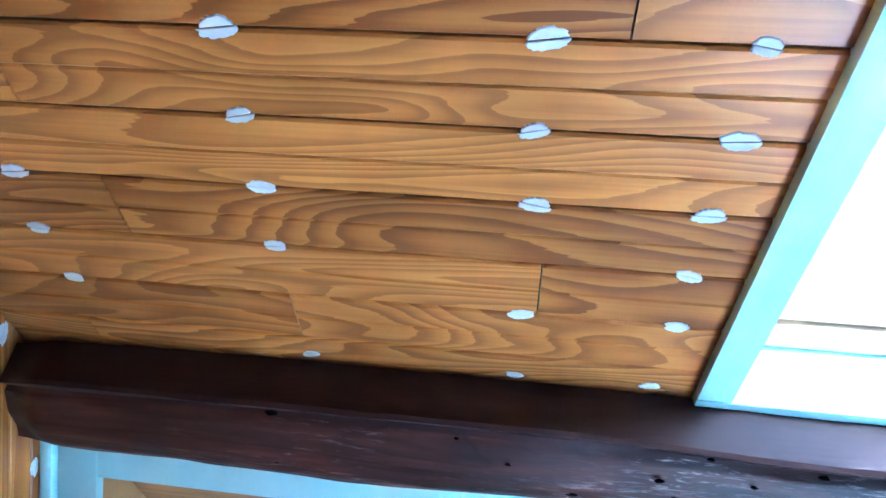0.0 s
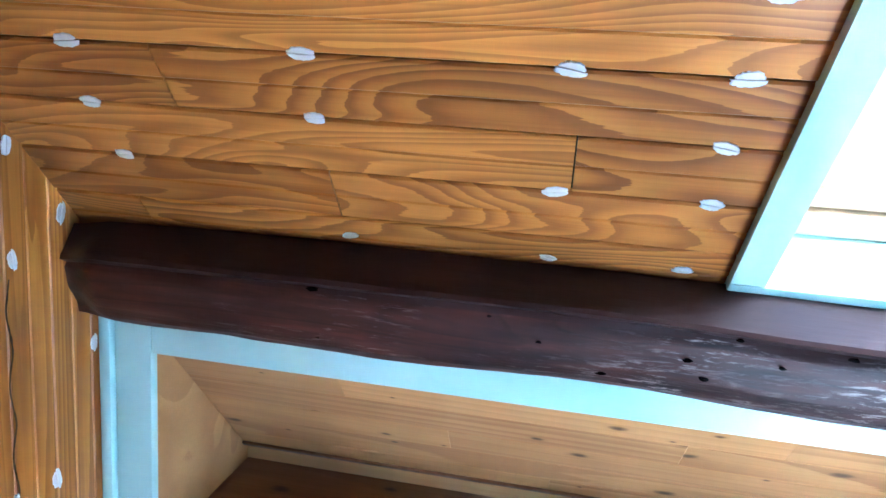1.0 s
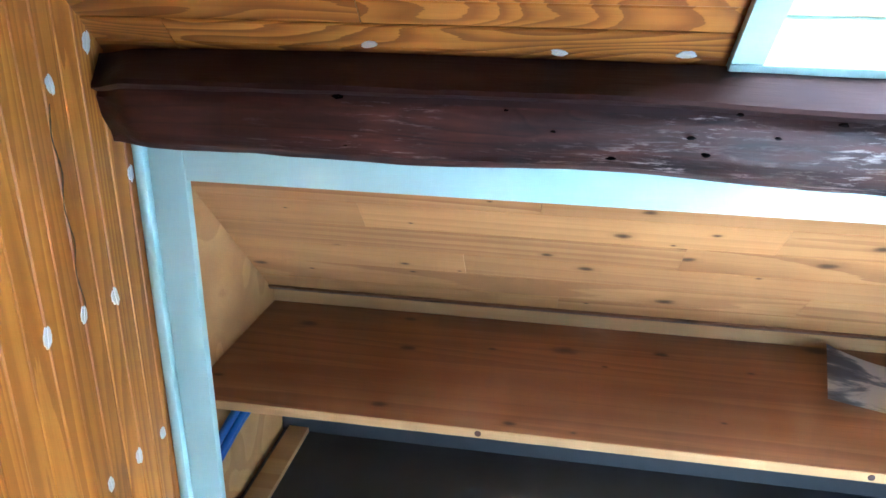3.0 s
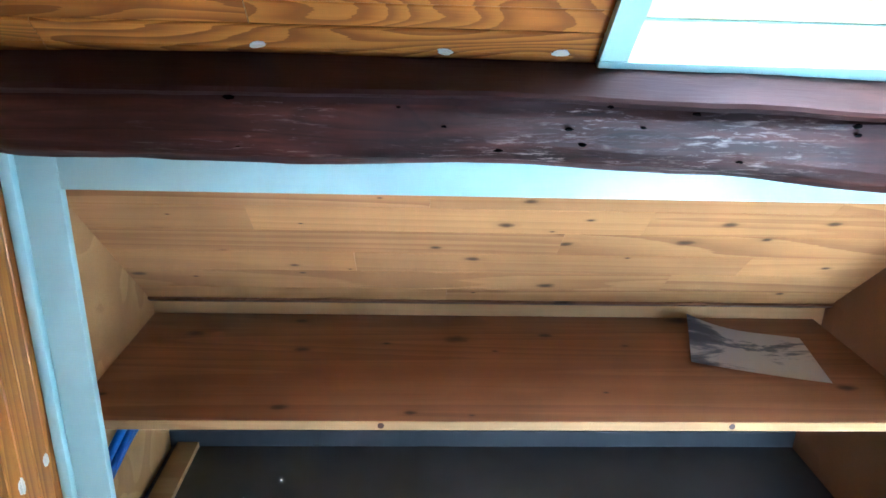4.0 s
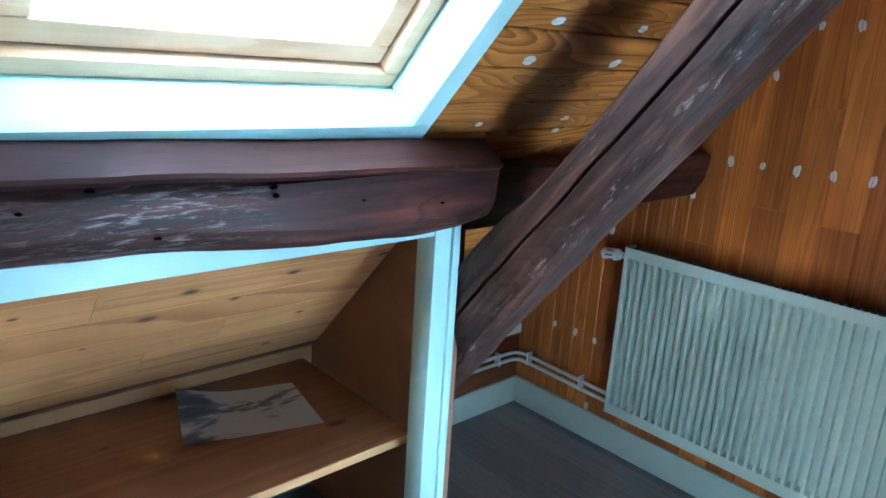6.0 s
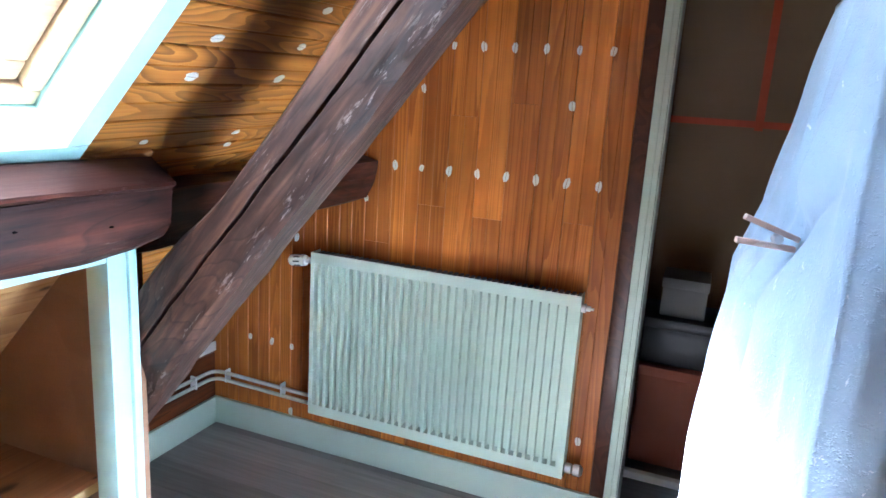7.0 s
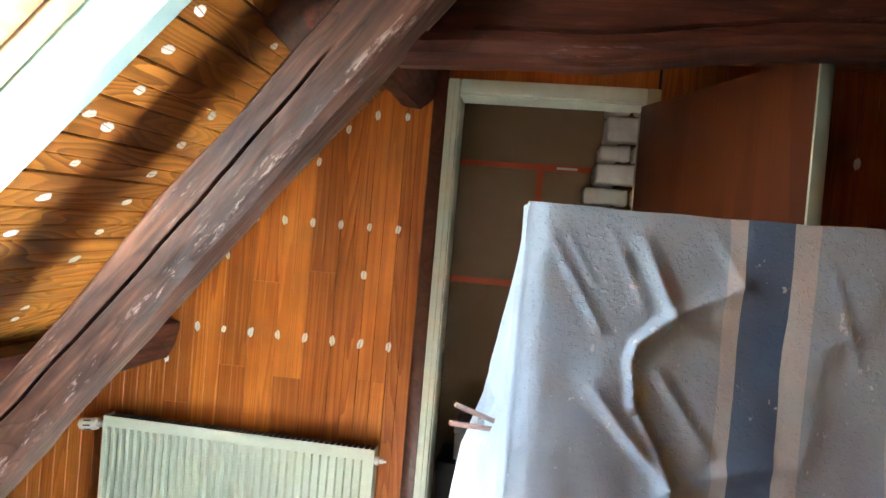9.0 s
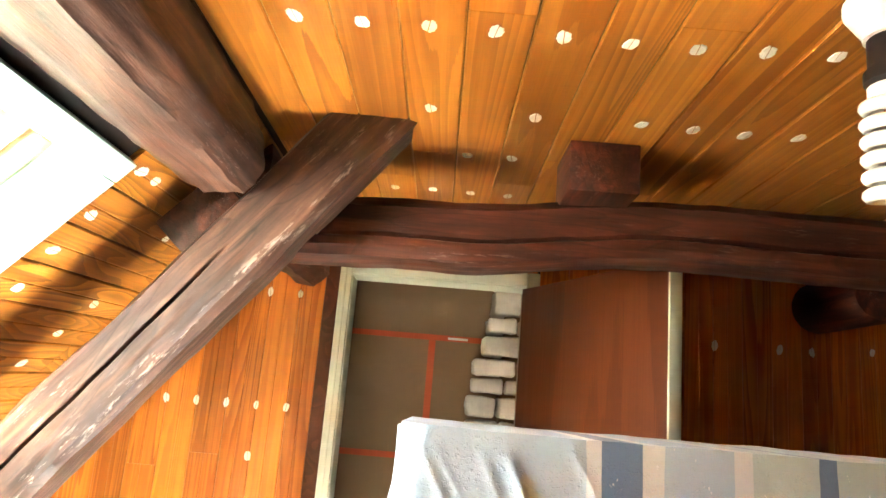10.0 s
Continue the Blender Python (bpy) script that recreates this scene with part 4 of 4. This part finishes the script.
for nm, lab, dims, mat in (("storage_box", "reddish cardboard box on the floor beyond the door", (2.95, 3.25, -0.42, -0.10, 0.03, 0.42), CARDBOARD), ("storage_box", "low dark box stacked on a cardboard box", (2.98, 3.24, -0.45, -0.08, 0.425, 0.60), BLACK), ("storage_box", "small grey box on top of the stack", (3.02, 3.2, -0.30, -0.14, 0.605, 0.75), GREYBOX)):
    b = thing(nm, lab, "box")
    part("carton", box(*dims, 0.006), mat, b, "", 40)
    part("lid", box(dims[0] - 0.004, dims[1] + 0.004, dims[2] - 0.004, dims[3] + 0.004, dims[5] - 0.035, dims[5] + 0.003, 0.003), mat, b, "", 40)
tagged(part("white_batten", box(2.86, 2.89, -0.36, -0.08, 0.0, 0.03, 0.003), WHITE, smooth=40), "short white batten on the floor beyond", "batten")

# ---------------------------------------------------------------- covered furniture
FX, FY, FTOP = 1.125, -0.388, 1.552


def ridge(p, a, b, height, width):
    """Height of a soft crease along the line from a to b."""
    d = (b[0] - a[0], b[1] - a[1])
    L2 = d[0] ** 2 + d[1] ** 2
    t = max(0.0, min(1.0, ((p[0] - a[0]) * d[0] + (p[1] - a[1]) * d[1]) / L2))
    q = math.hypot(p[0] - a[0] - d[0] * t, p[1] - a[1] - d[1] * t)
    return height * max(0.0, 1 - q / (2.3 * width)) ** 1.5 * (0.35 + 0.65 * math.sin(math.pi * min(1, max(0, t * 0.8 + 0.1))))


KNOT = (-0.583, 1.225)  # where the sheet is gathered
CREASES = (((-0.531, 1.521), (-0.575, 1.43), 0.026, 0.013), ((-0.575, 1.43), (-0.533, 1.391), 0.022, 0.010), ((-0.533, 1.391), (-0.528, 1.369), 0.020, 0.010), ((-0.528, 1.369), (-0.536, 1.314), 0.020, 0.009), ((-0.536, 1.314), (-0.567, 1.263), 0.018, 0.009), ((-0.567, 1.263), KNOT, 0.016, 0.010),
           ((-0.575, 1.43), (-0.653, 1.472), 0.016, 0.016), ((-0.653, 1.472), (-0.611, 1.542), 0.012, 0.010), ((-0.411, 1.525), (-0.487, 1.407), 0.011, 0.011), ((-0.43, 1.535), (-0.475, 1.46), 0.008, 0.008), ((-0.492, 1.528), (-0.537, 1.44), 0.009, 0.010),
           ((-0.486, 1.33), KNOT, 0.014, 0.013), ((-0.56, 1.359), (-0.627, 1.27), 0.012, 0.011), (KNOT, (-0.656, 1.137), 0.012, 0.016), (KNOT, (-0.55, 1.077), 0.010, 0.018), (KNOT, (-0.60, 1.05), 0.010, 0.016), (KNOT, (-0.495, 1.317), 0.010, 0.012), (KNOT, (-0.70, 1.26), 0.010, 0.014),
           ((-0.45, 1.2), (-0.43, 0.9), 0.006, 0.02), ((-0.50, 1.15), (-0.53, 0.8), 0.007, 0.02), ((-0.75, 1.5), (-0.79, 1.38), 0.005, 0.010), ((-0.86, 1.52), (-0.9, 1.35), 0.005, 0.012), ((-0.73, 1.40), (-0.80, 1.43), 0.004, 0.008))


def side_out(z):
    """How far the north side of the sheet hangs out at a height."""
    steps = ((0.0, -0.285), (0.95, -0.298), (1.15, -0.312), (1.24, -0.343), (1.34, -0.356), (1.56, -0.388))
    for (z0, y0), (z1, y1) in zip(steps, steps[1:]):
        if z <= z1:
            return y0 + (y1 - y0) * (z - z0) / (z1 - z0)
    return FY


def covered():
    bm = bmesh.new()
    # across: u < 0 runs back along the north side, 0..1 along the west face, then back again
    us = [-1 + 0.01 * k for k in range(100)] + [0.0] + [0.0036 * k for k in range(1, 332)]
    vs = [0.62 * k / 290 for k in range(291)] + [0.62 + 0.38 * k / 30 for k in range(1, 31)]
    rows = []
    for v in vs:
        z = FTOP - v * (FTOP - 0.02)
        row = []
        for u in us:
            if u < 0:
                s = -u
                x = FX + 0.012 + 0.42 * s
                e = 1 - (1 - s) ** 2.2
                y = FY + e * (side_out(z) - FY) + 0.006 * min(1, s * 20)
                y += 0.016 * math.sin(s * 15 + z * 2.5 + 1) * min(1, max(0, (1.36 - z) * 3)) * min(1, s * 5)
                y += 0.03 * ridge((s, z), (0.50, 1.22), (0.42, 0.7), 1.0, 0.045) - 0.035 * ridge((s, z), (0.40, 1.06), (0.31, 0.85), 1.0, 0.03)
                y += 0.012 * ridge((s, z), (0.45, 1.22), (0.2, 1.42), 1.0, 0.035) - 0.014 * ridge((s, z), (0.42, 1.22), (0.12, 1.3), 1.0, 0.03) - 0.014 * ridge((s, z), (0.52, 1.25), (0.5, 1.5), 1.0, 0.03)
                y += 0.012 * ridge((s, z), (0.12, 1.1), (0.18, 0.6), 1.0, 0.03) - 0.012 * ridge((s, z), (0.62, 1.2), (0.7, 0.75), 1.0, 0.04)
                y -= 0.022 * math.exp(-((s - 0.45) / 0.12) ** 2 - ((z - 1.23) / 0.045) ** 2)
                y += 0.004 * noise.noise(Vector((x * 14, z * 9, 2.2)))
                zz = z - 0.05 * s * max(0, 1 - v * 5)
                row.append(bm.verts.new((x, y, zz)))
            else:
                yy = FY - u * 0.92
                h = sum(ridge((yy, z), c[0], c[1], c[2] * 0.52, c[3] * 0.58) for c in CREASES)
                h += 0.006 * noise.noise(Vector((yy * 9, z * 6, 1.7))) + 0.003 * noise.noise(Vector((yy * 25, z * 18, 4.1)))
                h *= min(1.0, v * 12 + 0.05) * min(1.0, u * 14 + 0.1)
                x = FX - h - 0.10 * v * v + 0.012 * math.exp(-(u / 0.02) ** 2)
                zz = z + 0.003 * math.exp(-(u / 0.05) ** 2) * (1 - v) + 0.004 * noise.noise(Vector((yy * 12, 0, 3))) * (1 - v)
                row.append(bm.verts.new((x, yy, zz)))
        rows.append(row)
    for a, b in zip(rows, rows[1:]):
        for k in range(len(us) - 1):
            bm.faces.new((a[k], a[k + 1], b[k + 1], b[k]))
    # top
    first = rows[0]
    back = [bm.verts.new((max(v.co.x, FX + 0.02) + (0.40 if v.co.x < FX + 0.1 else 0.0), v.co.y, v.co.z - 0.006)) for v in first[100:]]
    for k in range(len(back) - 1):
        bm.faces.new((first[100 + k], first[101 + k], back[k + 1], back[k]))
    return bm


sheet = thing("covered_furniture", "tall furniture under a paint-spotted striped grey dust sheet", "covered furniture")
part("dust_sheet", covered(), SHEET, sheet, "striped grey cotton sheet with paint spots", 75)
part("cabinet_body", box(FX + 0.09, FX + 0.36, FY - 0.93, FY - 0.05, 0, FTOP - 0.06, 0.01), VENEER, sheet, "brown cabinet body", 40)


def clothespin():
    pin = thing("clothespin", "wooden clothespin nipping the dust sheet", "clothespin", (1.31, -0.352, 1.222))
    for s in (-1, 1):
        bm = box(-0.005, 0.005, -0.012, 0.058, -0.0035, 0.0035, 0.0015)
        moved(bm, pose(0, 0, s * 0.0075, s * 7, 0, 0))
        part("jaw", bm, PINWOOD, pin, "", 40)
    part("spring", moved(lathe([(0.0055, -0.006), (0.0065, -0.003), (0.0065, 0.003), (0.0055, 0.006)], 12), pose(0, 0.012, 0, 0, 90, 0)), METAL, pin, "", 40)
    pin.rotation_euler = (radians(13), 0, radians(18))


clothespin()

# ---------------------------------------------------------------- lamp
lampob = thing("ceiling_lamp", "white spiral bulb in a black holder on a white ceiling rose", "lamp", (BULB.x, BULB.y, 0))
part("ceiling_rose", moved(lathe([(0.05, 0.0), (0.05, 0.012), (0.03, 0.045), (0.03, 0.05)], 24), Matrix.Translation((0, 0, CEIL - 0.001)) @ pose(0, 0, 0, 180, 0, 0)), WHITE, lampob, "white ceiling rose", 40)
part("holder", moved(lathe([(0.022, 0), (0.031, 0.006), (0.031, 0.02), (0.026, 0.026), (0.026, 0.062), (0.022, 0.066)], 20), Matrix.Translation((0, 0, 1.995))), BLACK, lampob, "black lamp holder", 40)
turns = [(0.03 * math.cos(a), 0.03 * math.sin(a), 1.975 - 0.022 * a / 6.2832) for a in [k * 0.35 for k in range(int(6.2832 * 5.5 / 0.35))]]
bulb = part("bulb", tube(turns, 0.0085, 8), GLOW, lampob, "white spiral glass tube", 60)
part("bulb_base", moved(lathe([(0.022, 0), (0.028, 0.004), (0.028, 0.018)], 16), Matrix.Translation((0, 0, 1.977))), WHITE, lampob, "", 40)

# ---------------------------------------------------------------- lining boards and filler
STEP = 0.0645
rng = random.Random(7)
row_y = [0.412 + STEP * k for k in range(-8, 20)]
for k, ylow in enumerate(row_y):
    yhigh = ylow - STEP
    if ylow > NORTH + 0.12 or roof(yhigh) > CEIL + 0.06:
        continue
    w = STEP * NORM - 0.0026
    cuts = {round(0.6685, 3): [0.333], round(0.733, 3): [0.02], round(0.6055, 3): [-0.155], round(0.5411, 3): [], round(0.797, 3): [-0.30]}
    cut = next((c for yy, c in cuts.items() if abs(yy - ylow) < 0.01), [rng.uniform(-0.3, 0.4)] if rng.random() < 0.4 else [])
    in_window = ylow > WIN[2] + 0.03 and yhigh < WIN[3] - 0.03
    if ylow > 0.86:
        edges = [(BOX_E + 0.02, EAST)]
    elif in_window:
        edges = [(WEST, WIN[0] + 0.012), (BREAK_X - 0.0, EAST)]
    else:
        edges = [(WEST, BREAK_X - 0.001), (BREAK_X, EAST)]
    for a, b in edges:
        pts = [a] + [c for c in cut if a < c < b] + ([rng.uniform(1.6, 2.3)] if b > 2 and rng.random() < 0.5 else []) + [b]
        for p, q in zip(pts, pts[1:]):
            board(slope, slope_at(p, ylow), q - p - 0.002, w, PINE, groove=True, edge=0.0026)

# rows of filler on the slope: joint y and places along the room
for yj, xs in ((0.412, (0.031, 0.317, 0.49)), (0.348, (0.031, 0.317)), (0.4765, (0.032, 0.315, 0.494)), (0.541, (-0.262, 0.027, 0.321, 0.492)), (0.6055, (-0.275, 0.023, 0.492)), (0.67, (-0.276, 0.313, 0.493)), (0.765, (0.023, 0.312, 0.49)),
               (0.119, (1.356, 1.418)), (0.198, (1.364,)), (0.26, (1.387,)), (0.325, (1.414, 1.701)), (0.39, (1.42, 1.703)), (0.456, (1.432, 1.704)), (0.52, (1.44, 1.716)), (0.59, (1.448, 1.725)), (0.656, (1.456, 1.738)), (0.777, (1.459, 1.746)), (0.807, (1.459, 1.744)), (0.18, (1.672,)), (0.377, (1.354,))):
    for x in xs:
        small = yj > 0.75
        filler(slope, slope_at(x + spot_rng.uniform(-0.004, 0.004), yj + (spot_rng.uniform(-0.004, 0.004) if small else 0)), 0.013 if small else 0.0165, 0.007 if small else 0.0105)

# gable wall
EP = 0.0985
em = Matrix(((0, 0, -1, 0), (0, 1, 0, 0), (1, 0, 0, 0), (0, 0, 0, 1)))


def upright(parent, x, y, z0, z1, z1b, w, material, base):
    m = base.copy()
    m.translation = (x, y, z0)
    board(parent, m, z1 - z0, w, material, z1b - z0, groove=True, edge=0.0024)


y = 0.057 - EP * 0.85
for k in range(17):
    y0, y1 = (-0.0255 if k == 0 else 0.057 + EP * (k - 1)), 0.057 + EP * k
    if y0 > NORTH:
        break
    y1 = min(y1, NORTH + 0.01)
    tops = [min(CEIL + 0.01, roof(v) + 0.074) for v in (y0, y1)]
    cutz = {3: 1.35, 4: 0.98, 5: 1.30, 6: 1.0, 1: 1.0, 8: 0.85}.get(k)
    if cutz and cutz < min(tops) - 0.1:
        upright(wall_east, EAST, y0 + 0.0005, 0.0, cutz - 0.0006, cutz - 0.0006, y1 - y0 - 0.001, PINE_E, em)
        upright(wall_east, EAST, y0 + 0.0005, cutz, *tops, y1 - y0 - 0.001, PINE_E, em)
    else:
        upright(wall_east, EAST, y0 + 0.0005, 0.0, *tops, y1 - y0 - 0.001, PINE_E, em)
y = -0.75
while y > SOUTH:
    upright(wall_east, EAST, y - EP + 0.0009, 0.0, CEIL, CEIL, EP - 0.0018, PINE_E, em)
    y -= EP
for y0, y1 in ((-0.74, -0.072),):
    m = em.copy()
    m.translation = (EAST, y0, 2.023)
    board(wall_east, m, CEIL - 2.023, y1 - y0, PINE_E)
for y, z in [(0.057 + EP * k * 0.985, 1.121) for k in range(8)] + [(0.057 + EP * k, 1.514) for k in range(6)] + [(0.647, 1.378), (0.161, 1.352), (0.841, 0.999), (1.326, 0.398), (1.226, 0.397), (1.136, 0.392), (1.138, 0.125), (0.031, 0.287), (0.934, 0.99), (0.254, 1.836), (0.158, 1.888), (0.056, 1.889), (0.348, 1.72), (-1.344, 1.83), (-1.562, 1.834), (-1.669, 1.834), (-1.872, 1.85), (1.12, 0.82)]:
    m = em.copy()
    m.translation = (EAST, y, z)
    filler(wall_east, m, 0.0155, 0.0095)

# side wall
wm = Matrix(((0, 0, 1, 0), (0, -1, 0, 0), (1, 0, 0, 0), (0, 0, 0, 1)))
WP = 0.0875
y = 0.85
while y > SOUTH:
    tops = [min(CEIL + 0.01, roof(v) + 0.012) for v in (y, y - WP)]
    m = wm.copy()
    m.translation = (WEST, y - 0.0009, 0.0)
    board(wall_west, m, tops[0], WP - 0.0012, PINE_W, tops[1], groove=True, edge=0.0015)
    y -= WP
for y, z in ((0.645, 1.187), (0.543, 0.815), (0.715, 0.808), (0.811, 1.011), (0.630, 0.813), (0.795, 0.465), (0.711, 0.47), (0.622, 0.474), (0.644, 1.35), (0.744, 1.243), (0.53, 0.47), (0.56, 1.30)):
    m = wm.copy()
    m.translation = (WEST, y, z)
    filler(wall_west, m, 0.0165, 0.0095)

# dark resin streak down one board of the side wall
bm = bmesh.new()
left, right = [], []
for k in range(41):
    z = 0.80 + 0.36 * k / 40
    yc = 0.634 + 0.004 * math.sin(k * 0.5) + 0.003 * noise.noise(Vector((0, 0, k * 0.3)))
    half = 0.0012 + 0.0022 * abs(noise.noise(Vector((3, 1, k * 0.45))))
    left.append(bm.verts.new((WEST + 0.0008, yc - half, z)))
    right.append(bm.verts.new((WEST + 0.0008, yc + half, z)))
for k in range(40):
    bm.faces.new((left[k], right[k], right[k + 1], left[k + 1]))
bmesh.ops.solidify(bm, geom=bm.faces[:], thickness=0.0006)
part("resin_streak", bm, DARKTRIM, wall_west)

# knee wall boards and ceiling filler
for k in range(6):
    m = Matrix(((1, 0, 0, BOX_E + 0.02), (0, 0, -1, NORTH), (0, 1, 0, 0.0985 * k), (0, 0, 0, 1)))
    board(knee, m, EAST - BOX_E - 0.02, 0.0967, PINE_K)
for x, js, dy in ((1.10, range(-2, 8), 0.0), (1.39, (0, 2, 4, 5, 6, 7), 0.0), (1.90, (-1, 0, 1, 2), 0.0), (1.62, (1, 2), 0.02)):
    for j in js:
        fm = pose(x + spot_rng.uniform(-0.006, 0.006), -0.377 - 0.0975 * j + dy, CEIL, 180, 0, 0)
        ob = new("filler_spot", spot_rng.choice(spot_meshes))
        ob.matrix_world = fm @ pose(0, 0, 0.0005, 0, 0, spot_rng.uniform(-10, 10)) @ Matrix.Diagonal((0.0175, 0.0115, 0.0014, 1))
        tagged(ob, "small white filler dab over a ceiling nail", "filler", "ceiling filler dabs")

# floor planks
PW = 0.14
x = WEST - 0.05
k = 0
while x < 3.3:
    y = SOUTH
    for y1 in ([-2.2, -0.9, 0.3, NORTH] if k % 2 else [-2.8, -1.5, -0.3, 0.85, NORTH]):
        m = Matrix(((0, -1, 0, x + PW), (1, 0, 0, y), (0, 0, 1, 0), (0, 0, 0, 1)))
        board(floor, m, y1 - y - 0.0006, PW - 0.0008, FLOOR, t=0.004, name="plank", edge=0.0006)
        y = y1
    x += PW
    k += 1
